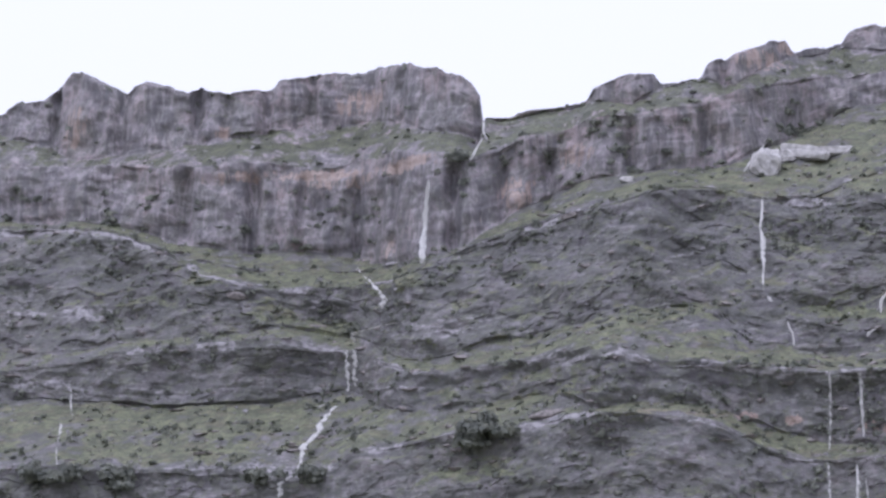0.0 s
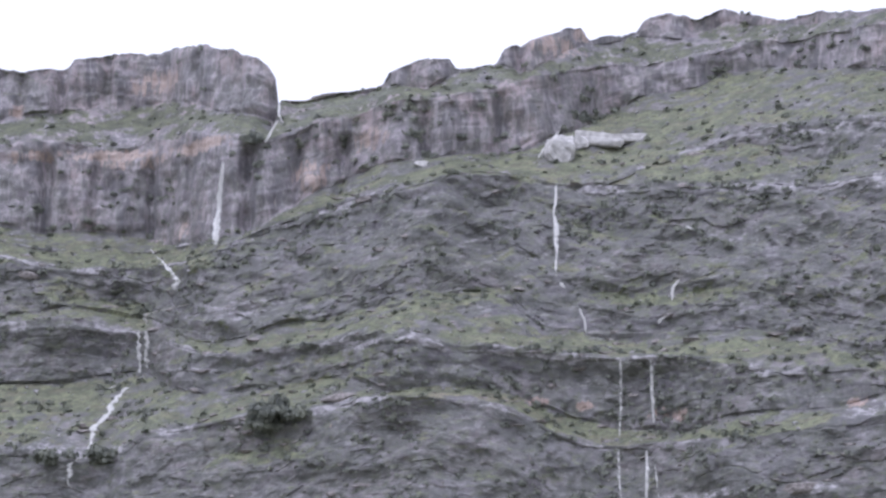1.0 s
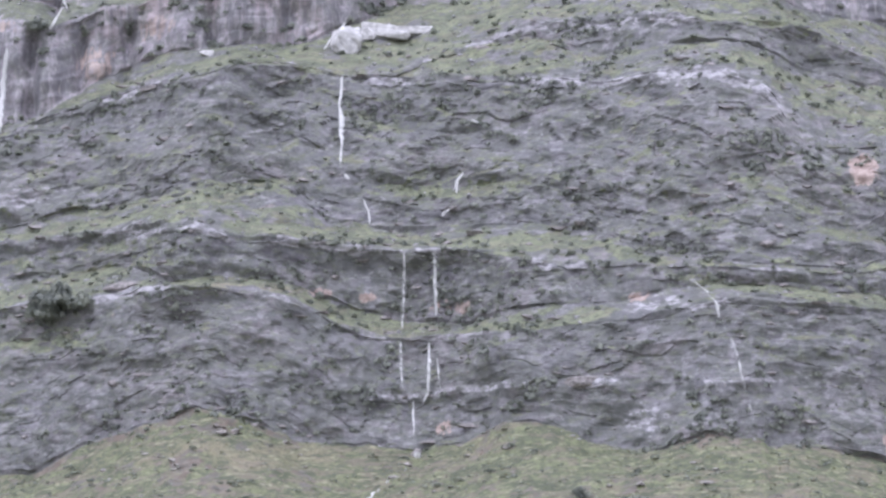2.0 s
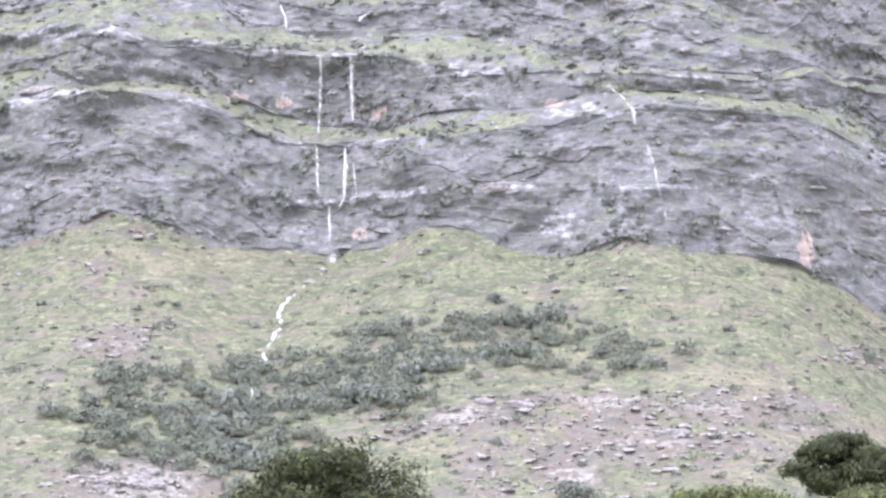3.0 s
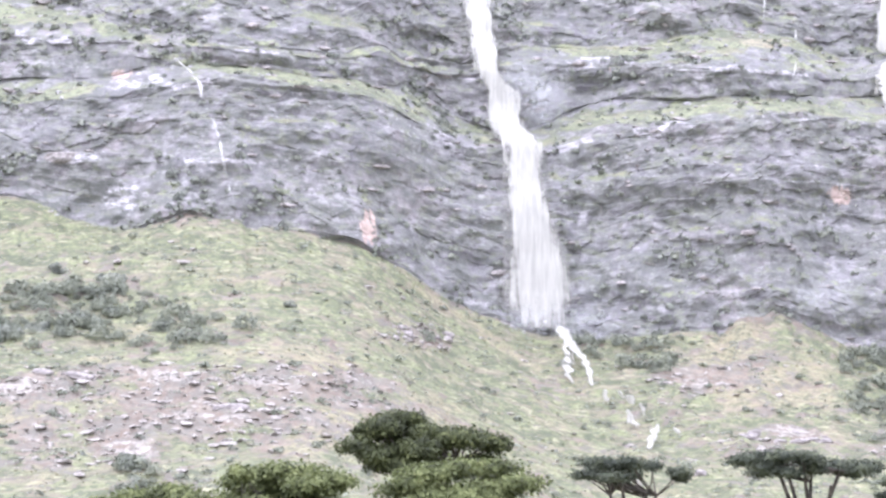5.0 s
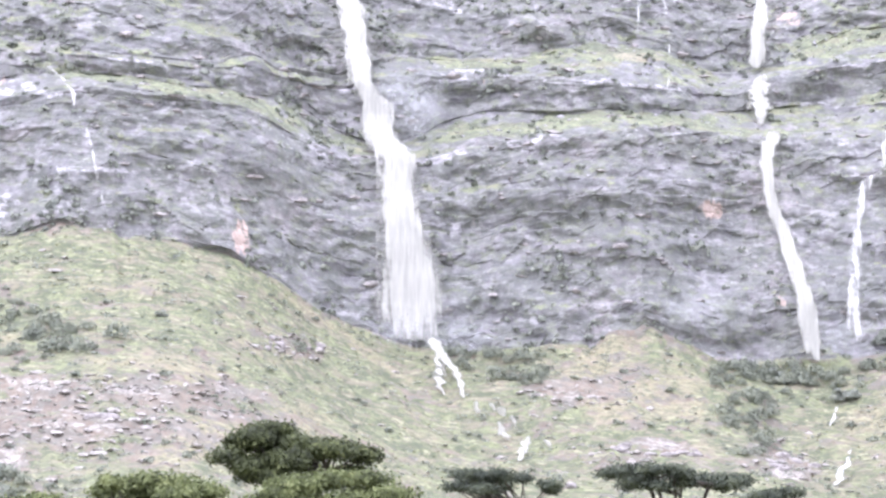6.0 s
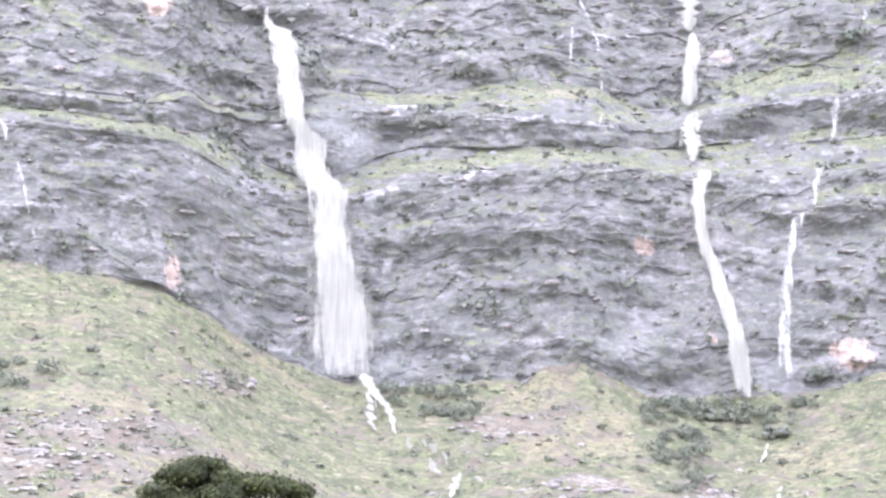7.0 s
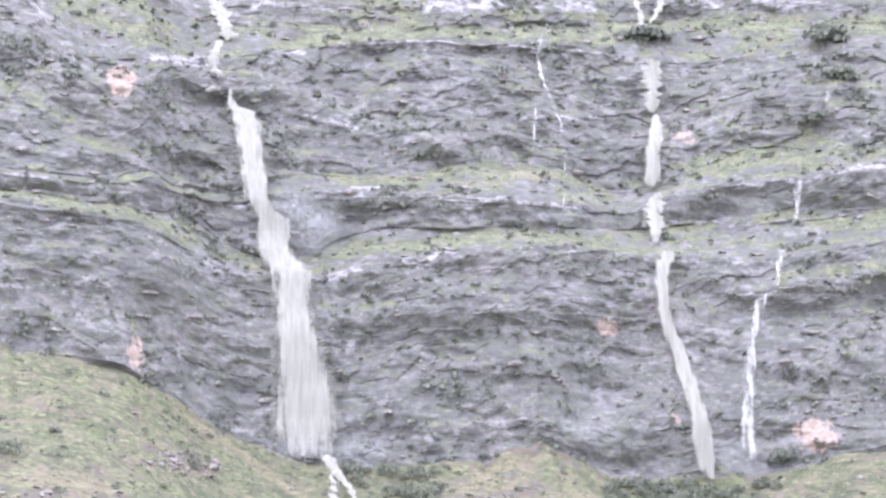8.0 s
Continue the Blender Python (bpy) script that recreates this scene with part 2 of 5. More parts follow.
M_LEAF_FRESH = foliage("fresh_thorn_leaf", (0.052, 0.061, 0.024), (0.125, 0.144, 0.055), (0.225, 0.248, 0.105), 0.9)
M_LEAF_DULL = foliage("dull_acacia_leaf", (0.04, 0.047, 0.035), (0.072, 0.083, 0.056), (0.125, 0.138, 0.085), 0.9)
M_BARK = simple("acacia_bark", (0.035, 0.03, 0.026), (0.1, 0.085, 0.07), 0.3)
M_POLE = simple("weathered_pole", (0.5, 0.49, 0.47), (0.75, 0.74, 0.71), 0.4)
M_TUSSOCK = foliage("grass_tussock", (0.1, 0.105, 0.06), (0.18, 0.175, 0.1), (0.3, 0.27, 0.17))
M_WATER = water_material("white_water", (0.62, 0.61, 0.59), (0.8, 0.79, 0.77))
M_SILT = water_material("silty_white_water", (0.36, 0.35, 0.315), (0.5, 0.488, 0.44))
M_SPRAY = spray_material()


# ---------------------------------------------------------------- mesh helpers
def part(name, mesh, material, parent=None, label=""):
    ob = new(name, mesh)
    if material:
        mesh.materials.append(material)
    if parent is not None:
        ob.parent = parent
    if label:
        tagged(ob, label)
    return ob


def mesh_of(name, verts, faces, smooth=True):
    """A mesh from arrays: verts (n, 3), faces (m, 3 or 4)."""
    verts, faces = np.asarray(verts, np.float32), np.asarray(faces, np.int32)
    me = bpy.data.meshes.new(name)
    me.vertices.add(len(verts))
    me.vertices.foreach_set("co", verts.ravel())
    k = faces.shape[1]
    me.loops.add(faces.size)
    me.loops.foreach_set("vertex_index", faces.ravel())
    me.polygons.add(len(faces))
    me.polygons.foreach_set("loop_start", np.arange(0, faces.size, k, dtype=np.int32))
    me.polygons.foreach_set("use_smooth", np.full(len(faces), smooth))
    me.update(calc_edges=True)
    return me


def note(me, name, values):
    a = me.attributes.new(name, "FLOAT", "POINT")
    a.data.foreach_set("value", np.asarray(values, np.float32).ravel())


def grid_faces(rows, cols):
    i = np.arange(rows * cols, dtype=np.int32).reshape(rows, cols)
    return np.stack([i[:-1, :-1], i[:-1, 1:], i[1:, 1:], i[1:, :-1]], -1).reshape(-1, 4)


_rng = np.random.default_rng(7)
_perm = np.concatenate([_rng.permutation(256)] * 3)
_grad = _rng.normal(size=(256, 3))
_grad /= np.linalg.norm(_grad, axis=1, keepdims=True)


def perlin(x, y, z):
    x, y, z = np.broadcast_arrays(np.asarray(x) + 31.37, np.asarray(y) + 11.73, np.asarray(z) + 47.19)
    ix, iy, iz = (np.floor(a).astype(np.int64) for a in (x, y, z))
    fx, fy, fz = x - ix, y - iy, z - iz
    ix, iy, iz = ix & 255, iy & 255, iz & 255
    ux, uy, uz = (a * a * a * (a * (a * 6 - 15) + 10) for a in (fx, fy, fz))
    total = 0.0
    for dx in (0, 1):
        for dy in (0, 1):
            for dz in (0, 1):
                h = _perm[_perm[_perm[(ix + dx) & 255] + ((iy + dy) & 255)] + ((iz + dz) & 255)]
                gr = _grad[h]
                dot = gr[..., 0] * (fx - dx) + gr[..., 1] * (fy - dy) + gr[..., 2] * (fz - dz)
                total = total + dot * (ux if dx else 1 - ux) * (uy if dy else 1 - uy) * (uz if dz else 1 - uz)
    return total * 1.6


def fbm(x, y, z, octaves=4, gain=0.5):
    total, amp = 0.0, 1.0
    for o in range(octaves):
        total = total + amp * perlin(x * 2**o + 17.3 * o, y * 2**o + 5.1 * o, z * 2**o + 9.7 * o)
        amp *= gain
    return total


def ridged(x, y, z, octaves=3):
    total, amp = 0.0, 1.0
    for o in range(octaves):
        total = total + amp * (1 - 2 * np.abs(perlin(x * 2**o + 3.3 * o, y * 2**o + 8.9 * o, z * 2**o + 1.7 * o)))
        amp *= 0.5
    return total - 0.7


def blocky(x, y, z, seed):
    """A value for each cell of a jumble of blocks: flat faces with sharp steps between."""
    shape = np.broadcast(x, y, z).shape
    x, y, z = (np.broadcast_to(a, shape) for a in (x, y, z))
    x, y, z = x + 61.43, y + 23.61, z + 37.27
    ix, iy, iz = (np.floor(a).astype(np.int64) for a in (x, y, z))
    best, value = np.full(shape, 9e9), np.zeros(shape)
    for dx in (-1, 0, 1):
        for dy in (-1, 0, 1):
            for dz in (-1, 0, 1):
                h = _perm[_perm[_perm[(ix + dx + seed) & 255] + ((iy + dy) & 255)] + ((iz + dz) & 255)]
                jx, jy, jz = (h * 7 % 31) / 31.0, (h * 13 % 37) / 37.0, (h * 5 % 29) / 29.0
                d = (ix + dx + jx - x) ** 2 + (iy + dy + jy - y) ** 2 + (iz + dz + jz - z) ** 2
                closer = d < best
                best = np.where(closer, d, best)
                value = np.where(closer, h / 255.0, value)
    return value - 0.5


def ease(a, lo, hi):
    t = np.clip((a - lo) / (hi - lo), 0, 1)
    return t * t * (3 - 2 * t)


def spots(marks, x, z):
    """The strongest of several soft oval patches (x, z, half width, half height, strength)."""
    total = np.zeros(np.broadcast(x, z).shape)
    for cx, cz, rx, rz, s in marks:
        total = np.maximum(total, s * np.exp(-(((x - cx) / rx) ** 2 + ((z - cz) / rz) ** 2) ** 2))
    return total


# ---------------------------------------------------------------- the valley floor
def plain_height(x, y):
    return 10.0 * ease(y, 180, 760)


gx = np.concatenate([-np.geomspace(5000, 700, 12), np.arange(-600, 601, 40), np.geomspace(700, 5000, 12)])
gy = np.concatenate([-np.geomspace(5000, 300, 10), np.arange(-250, 1001, 25), np.geomspace(1100, 5000, 14)])
GX, GY = np.meshgrid(gx, gy)
GZ = plain_height(GX, GY) + 0.25 * fbm(GX / 90, GY / 90, 0.5, 3) * ease(np.hypot(GX, GY), 5, 60)
ground = part("ground", mesh_of("ground", np.stack([GX, GY, GZ], -1).reshape(-1, 3), grid_faces(*GX.shape)), M_PLAIN)
tagged(ground, "grassy valley floor below the mountain", "ground", kind="structure")

# ---------------------------------------------------------------- the mountain
# its layers, from the foot of the cliffs to the skyline: x along the range and height, in metres
LINE_A = [(-404, 111.2), (-227.5, 101.2), (-169.2, 94), (-153.6, 101.9), (-134.6, 107), (-117.6, 111.7), (-100.8, 107), (-87.7, 102.9), (-68.1, 100.9), (-53.4, 98.6), (-41.8, 100.4), (-28.8, 106.4), (-19.1, 105.5), (-3.3, 99), (15.4, 95.5), (27.8, 100.6), (43.3, 99.9), (44.6, 98.2), (63.2, 96.2), (76, 93.1), (89.3, 88.7), (103, 81.1), (116.9, 74.9), (130.3, 71.5), (145.8, 69.7), (164.1, 71), (176.3, 73.5), (179.3, 72.5), (184.8, 78), (193, 78.1), (195.1, 79.6), (203.5, 77.2), (221.3, 70.1), (246.9, 71.2), (264.7, 73.4), (277.7, 76.2), (298.4, 80.9), (364, 87.2)]
LINE_B = [(-408.6, 146.2), (-326.6, 145.4), (-277.3, 142.1), (-248.6, 140.7), (-231.5, 138.1), (-218.3, 137.7), (-207.6, 144), (-189.2, 146.5), (-171, 148.1), (-156, 145.8), (-145.2, 149.4), (-132.7, 151.3), (-128.1, 149.1), (-110.7, 149.7), (-94, 146.9), (-77.1, 137.1), (-63.9, 133.5), (-43.8, 134), (-19.1, 133.2), (-4.6, 134.9), (4.7, 133.5), (6.5, 136.3), (19.2, 138.2), (31.8, 140.1), (49.7, 138.3), (50.8, 138.4), (63.7, 138.9), (74.7, 137.4), (80.2, 138.6), (91.6, 135.1), (93.9, 133), (106.3, 126.4), (120.6, 126.6), (133.9, 127.3), (148.3, 131), (164.1, 133.6), (188.7, 137.1), (207, 140.6), (225.7, 139.9), (251.4, 138.5), (273.1, 140.8), (289.6, 143), (304.5, 146.9), (371.8, 146.7)]
LINE_C = [(-428.5, 177.7), (-343.5, 175.6), (-315, 172.1), (-279.7, 168.2), (-250.2, 167.8), (-230.6, 170.8), (-214.6, 171.5), (-196.9, 157.7), (-174.5, 159.9), (-154.4, 161.4), (-136.2, 158.2), (-128.4, 150.1), (-119.9, 152.2), (-108.2, 154.1), (-94.9, 152.9), (-83.4, 149.5), (-72.9, 142.8), (-61.2, 139.9), (-44.1, 138.3), (-27.5, 140.4), (-11.2, 141.8), (0.1, 141.4), (8, 140.6), (12.9, 144.5), (28.9, 145.2), (40.5, 146.4), (43.3, 145.7), (50.1, 145.5), (59, 142.6), (65.8, 144.7), (75.3, 142.3), (81.1, 146.2), (87.1, 140.4), (95.8, 145.3), (108, 137.1), (119.5, 130.6), (135.4, 135.7), (146.1, 142.8), (159, 145.1), (174.1, 143.9), (200.1, 146.4), (219.3, 147.8), (232.8, 148.4), (248, 151.5), (261.3, 151.8), (277.5, 151.8), (292.1, 152.8), (309.9, 158.2), (380.1, 159.8)]
LINE_D = [(-429.8, 191.6), (-344.4, 184.6), (-312.2, 186.1), (-291.6, 188.6), (-261.4, 188.7), (-229.7, 187.2), (-215.4, 184.1), (-197.9, 173.8), (-178.6, 169.4), (-160.4, 172.9), (-140.5, 171.4), (-124.5, 170), (-117.6, 168.8), (-111.8, 164.6), (-98.5, 165.7), (-86.9, 164.3), (-73.2, 161.5), (-59.7, 161.1), (-35.8, 158.7), (-27.5, 157.1), (-17.6, 154.2), (-4.6, 153.8), (8.2, 152.7), (19.3, 152.7), (21, 151.8), (35.3, 150.6), (51.3, 149.9), (75.4, 149.3), (80.9, 154.6), (93.4, 148.4), (101, 153.7), (107.6, 147.6), (116.2, 151.3), (128.7, 152.8), (142.6, 154.7), (159.1, 154.2), (174.2, 154.3), (200.3, 154.3), (217.5, 153.7), (233, 153.8), (248.3, 161.4), (261.8, 164.4), (273.3, 166.2), (284.8, 167.2), (310.7, 172.7), (381.2, 172.2)]
LINE_E = [(-433.3, 197.7), (-347.1, 189.9), (-314.8, 191.4), (-292.4, 195), (-263.5, 193.9), (-249, 197), (-233.9, 194.8), (-217.8, 190.9), (-194.6, 175.7), (-180.9, 178.2), (-162.5, 181.5), (-143, 182.6), (-123.6, 183.9), (-107.8, 190.2), (-97.2, 188.1), (-86.3, 172.4), (-71, 172.4), (-48.4, 170.7), (-36.4, 170.4), (-19.6, 169.7), (2, 164.4), (3.2, 159.4), (8.4, 158), (19.4, 155.9), (35.4, 152.8), (51.4, 151.4), (75.6, 151), (81.3, 158), (93.8, 150.7), (101.7, 158.4), (108.1, 150.8), (116.8, 155.6), (130, 160.5), (144, 161.6), (168.4, 162.4), (195.7, 169.4), (213.9, 166.5), (228.2, 162), (237.2, 161.6), (250.2, 167.1), (261.7, 173.5), (277.7, 178.7), (291.4, 177.1), (313.9, 179.8), (386, 180.3)]
LINE_F = [(-448.9, 256.7), (-360.9, 245.2), (-338.3, 243.2), (-314.6, 238.1), (-293, 228.4), (-282.8, 220.6), (-267.1, 213.8), (-251.2, 211.1), (-228.6, 210.9), (-210.7, 209.9), (-195.3, 209.1), (-185.3, 216.4), (-170.8, 222.1), (-147.3, 225.1), (-126.7, 225.1), (-110.3, 232.9), (-95.7, 231), (-84.3, 226.4), (-82.4, 226.8), (-64.5, 225.2), (-46.2, 220.6), (-28.4, 220.8), (-19.7, 222.7), (-2.3, 217.7), (14.7, 219.5), (27, 217.9), (43.8, 215.5), (55.1, 206.7), (59.5, 191.1), (73, 191.8), (91.4, 195.6), (119.1, 201.6), (138, 206.7), (156, 209.8), (172.4, 211), (191, 211), (210.2, 212.2), (229.7, 212.7), (243.9, 209.4), (253, 209.8), (267.4, 211.3), (282.8, 212.3), (299.1, 212.7), (321.2, 216.9), (397.3, 223.2)]
LINE_K = [(-449.1, 233.1), (-98.5, 211), (-41.8, 236.4), (-23.8, 239.7), (-5.9, 233.7), (11.6, 231.2), (37.4, 231.2), (96.8, 215.5), (173.9, 215.6), (261.5, 229.6), (316.7, 224.9), (400.6, 229.3)]
LINE_M = [(-449.1, 233.1), (-98.5, 211), (-41.8, 237), (-23.9, 243.8), (-5.8, 243.7), (11.7, 242.3), (29, 239.7), (58.3, 238.9), (97.1, 222.1), (174.5, 224.4), (262.1, 236.5), (317.8, 234.1), (401.7, 236.3)]
LINE_G = [(-450.8, 260.2), (-362.3, 248.1), (-349.4, 248.3), (-316.7, 243.1), (-286.7, 231.4), (-268.3, 228.5), (-233.3, 226.6), (-203.1, 215.7), (-193.5, 213.6), (-185.5, 217.7), (-175.7, 225), (-163.4, 232.6), (-150.8, 240.1), (-129.2, 239.4), (-111.7, 242.3), (-95.3, 243.1), (-86.7, 250.1), (-76.4, 255.5), (-67.8, 263.7), (-49.3, 271.5), (-45.5, 264.9), (-30.3, 278.5), (-11.2, 275.1), (7.1, 267.1), (21.5, 265.6), (36.7, 256.2), (78.6, 247.3), (160.8, 245.1), (251.6, 265.5), (326, 253), (415.4, 259.8)]
LINE_H = [(-452.4, 282.8), (-364.2, 269.7), (-318.4, 265), (-284.4, 259.3), (-274.2, 260.8), (-258.1, 260.6), (-242.5, 258), (-226.1, 259.9), (-204.9, 256.4), (-188.5, 250.9), (-179.8, 249), (-169.2, 254), (-160.4, 259.3), (-140.6, 262.3), (-120.3, 259.7), (-102.8, 265.5), (-85, 272.8), (-67.7, 279.8), (-45.3, 281), (-39.5, 280.7), (-20.6, 286.1), (-1.8, 282.4), (16.4, 280.7), (37.3, 278.3), (79, 275.7), (161.5, 273.8), (252.8, 295.7), (327.6, 282.6), (417.1, 283.1)]
LINE_I = [(-458.2, 296.2), (-370, 284.8), (-350, 277.4), (-336.3, 271.1), (-324.2, 268.9), (-298.2, 270.6), (-282.1, 272.6), (-266, 275.2), (-247.2, 278.2), (-228.9, 279.5), (-197.6, 265.1), (-180.5, 259.8), (-179.7, 267.4), (-171.7, 268.7), (-160.4, 270.9), (-144.1, 270.8), (-128.3, 266.6), (-119.1, 273.3), (-106.7, 276), (-93.9, 273), (-77, 287.3), (-60.9, 292.7), (-45.6, 290), (-30.6, 296.7), (-1.7, 287.8), (16.6, 286), (37.5, 282.3), (79.9, 285), (164.2, 291.4), (256.6, 311.6), (332.9, 298.2), (422.7, 296)]
LINE_J = [(-458.7, 303.9), (-370.6, 292.6), (-363.5, 297), (-352.8, 296.7), (-340.5, 304.2), (-328.8, 300.1), (-318.2, 294.2), (-307.4, 296.4), (-293.1, 292.3), (-289, 292.9), (-279.8, 290.5), (-266.8, 292.2), (-261, 295.4), (-248, 298.8), (-217.3, 297.1), (-189.5, 283.5), (-183.7, 279.9), (-180.7, 275.3), (-180.2, 266.5), (-171.7, 268.9), (-160.4, 271.3), (-144.5, 271.4), (-141.5, 275.4), (-125.1, 278.1), (-120.9, 278), (-118.6, 274.5), (-106.7, 276.8), (-103.4, 281.9), (-93.9, 286), (-78.7, 293.2), (-76.5, 289.3), (-60.9, 294.4), (-58.4, 298.6), (-51.3, 301.1), (-41.8, 298.5), (-30.5, 301.8), (-16.9, 295.3), (-1.7, 291.8), (13, 288.1), (25.6, 287.1), (37.6, 284.4), (79.9, 289.4), (164.5, 302.8), (256.9, 321.2), (333.3, 307.6), (423, 300.8)]
# distance of the cliffs' foot along the range
FOOT = [(-404, 1110), (-227, 1070), (-108, 1030), (-57, 1028), (0, 995), (69, 985), (125, 1018), (176, 1000), (235, 1018), (364, 1000)]
# slope in degrees, rows of the mesh, roughness of the rock, turf, of the layer that ends at each line
LAYERS = [
    ("lower_cliff", LINE_B, 68, 140, 0.9, 0.04, "dark grey layered cliff streaked with wet"),
    ("lower_ledge", LINE_C, 30, 26, 0.45, 0.62, "grassy ledge above the lower cliff"),
    ("middle_cliff", LINE_D, 76, 56, 1.0, 0.0, "dark rock band under a grassy lip"),
    ("middle_ledge", LINE_E, 32, 24, 0.45, 0.62, "green grassy ledge strewn with stones"),
    ("rock_slope", LINE_F, 54, 110, 1.25, 0.18, "knobbly dark rock slope with tufts of grass"),
    ("stony_ledge", LINE_K, 34, 24, 0.6, 0.6, "stony grass ledge above the rock slope"),
    ("rock_band", LINE_M, 66, 18, 1.0, 0.05, "low dark rock band crossing the grass"),
    ("upper_ledge", LINE_G, 32, 40, 0.5, 0.75, "green grassy shelf below the upper cliff"),
    ("upper_cliff", LINE_H, 79, 64, 0.9, -0.1, "brown-grey sandstone cliff with dark water stains"),
    ("rim_slope", LINE_I, 40, 30, 0.5, 0.95, "scrubby slope below the summit blocks"),
    ("summit_cliff", LINE_J, 80, 48, 0.9, -0.1, "pinkish-grey sandstone summit blocks"),
]
XS = np.concatenate([-np.geomspace(1700, 446, 34), np.arange(-440, 440.1, 1.0), np.geomspace(446, 1700, 34)])
NX = len(XS)


def level(line):
    a = np.array(line, float)
    return np.interp(XS, a[:, 0], a[:, 1]) + 0.9 * fbm(XS / 12, 0.3, a[0, 1], 4) + 6.0 * fbm(XS / 160, 7.7, a[0, 1], 2) * ease(np.abs(XS), 430, 700)


def soften(a, n):
    k = np.ones(n) / n
    return np.convolve(np.pad(a, n // 2, "edge"), k, "valid")


foot = np.array(FOOT, float)
y_at = np.interp(XS, foot[:, 0], foot[:, 1])
y_at = np.convolve(np.pad(y_at, 30, "edge"), np.ones(61) / 61, "valid")
z_at = level(LINE_A)
# foothill: from under the valley floor up to the cliffs
u = np.linspace(0, 1, 150)[:, None] ** 0.9
low = 4.0
top_rise = z_at - low
rise = soften(top_rise, 61) + (top_rise - soften(top_rise, 61)) * u ** 8      # small notches of the cliff foot die out below it
Y = y_at[None, :] - rise / math.tan(radians(27)) * (1 - u) * (1 + 0.25 * (1 - u))
Z = low + rise * u
rows_low = [np.broadcast_to(z_at, (150, NX))]
rows_y, rows_z, rows_rock, rows_turf, rows_tilt, cuts = [Y], [Z], [np.zeros(150)], [np.full(150, 0.85)], [np.full(150, 30.0)], [("foothill", 0, 150)]
count = 150
for name, line, slope, rows, rock, turf, words in LAYERS:
    z_next = level(line) if slope > 78 or name == "rim_slope" else soften(level(line), 15)
    if name == "summit_cliff":                                # the rim is broken into blocks
        z_next = z_next + 0.55 * np.floor(2.4 * perlin(XS / 7, 0.9, 3.1) + 0.5)
        block_height = z_next - z_at
    z_next = np.maximum(z_next, z_at + 0.3)
    cot = 1 / math.tan(radians(slope))
    u = (np.arange(1, rows + 1) / rows)[:, None]
    rows_z.append(z_at + (z_next - z_at) * u)
    y_next = soften(y_at + (z_next - z_at) * cot, 11)
    rows_y.append(y_at + (y_next - y_at) * u)
    rows_rock.append(np.full(rows, rock))
    datum = soften(z_next if name == "lower_cliff" else z_at, 61)
    rows_low.append(np.broadcast_to(datum, (rows, NX)))
    rows_turf.append(np.full(rows, turf))
    rows_tilt.append(np.full(rows, float(slope)))
    cuts.append((name, count - 1, count + rows))
    count += rows
    y_at, z_at = y_next, z_next
# the plateau behind the skyline
back_y = np.array([1.5, 4, 8, 15, 30, 60, 120, 220, 380, 600, 900])[:, None]
rows_y.append(y_at + back_y)
rear = []
for d in back_y[:, 0]:                     # the summit blocks are not deep: farther back only the lowest ground is left
    low_z = z_at.copy()
    for k in range(1, int(2 + d * 0.3), 1 + int(d // 60)):
        low_z = np.minimum(low_z, np.minimum(np.roll(z_at, k), np.roll(z_at, -k)))
    rear.append(low_z + 0.3 - 0.04 * d)
rows_z.append(np.array(rear))
rows_rock.append(np.full(11, 0.2))
rows_low.append(np.broadcast_to(z_at, (11, NX)))
rows_turf.append(np.full(11, 0.6))
rows_tilt.append(np.full(11, 5.0))
cuts.append(("plateau", count - 1, count + 11))
count += 11
Y, Z = np.concatenate(rows_y), np.concatenate(rows_z)


ROCK, TURF, TILT = (soften(np.concatenate(a), 7)[:, None] for a in (rows_rock, rows_turf, rows_tilt))
X = np.broadcast_to(XS, Y.shape)
cliffy = ease(TILT, 60, 74)
hilly = ease(-ROCK, -0.3, 0.0) * ease(count - 11 - np.arange(count)[:, None], 0, 1)
# relief: steps that follow the layers, blocks, flutes, crags
LOW = np.concatenate(rows_low)
bed = (Z - LOW) + 2.0 * perlin(X / 90 + 0.41, Y / 90, 0.2)
index = np.arange(count)[:, None]
upper = ease(index, cuts[8][1], cuts[8][1] + 20)
course = bed / 5.2 + 0.012 * X + 1.0 * perlin(X / 150 + 0.37, LOW / 50, bed / 40) + 0.12 * perlin(X / 16, 4.4, bed / 9)
layer = np.floor(course)
proud = ease(perlin(X / 26, layer * 7.3, 0.5) + 0.25 * perlin(X / 7, layer * 3.7, 2.5), -0.35, 0.4)
steps = (0.1 + 0.8 * proud) * (course - layer - 0.5) + 1.6 * perlin(X / 60, LOW / 60, bed / 11)
blocks = 4.6 * fbm(X / 24, Y / 24, Z / 20, 2) + 1.0 * ridged(X / 10, Y / 10, Z / 7, 2)
busy = 0.3 + 0.9 * ease(fbm(X / 45, Y / 45, Z / 28, 2), -0.3, 0.45)      # worn smooth here, broken there
flutes = 1.9 * ridged(X / 11, 0.7, Z / 40, 2)
warp = 0.8 * perlin(X / 7, Y / 7, Z / 7)
crags = 2.2 * ridged(X / 30 + bed / 30, Y / 40, bed / 14, 2) + 1.8 * blocky((X + 2 * warp) / 10, Y / 16, (bed + 0.12 * X + warp) / 7, 23) + 0.6 * blocky((X + warp) / 5.5, Y / 7, (bed + 0.1 * X) / 3.6, 31)
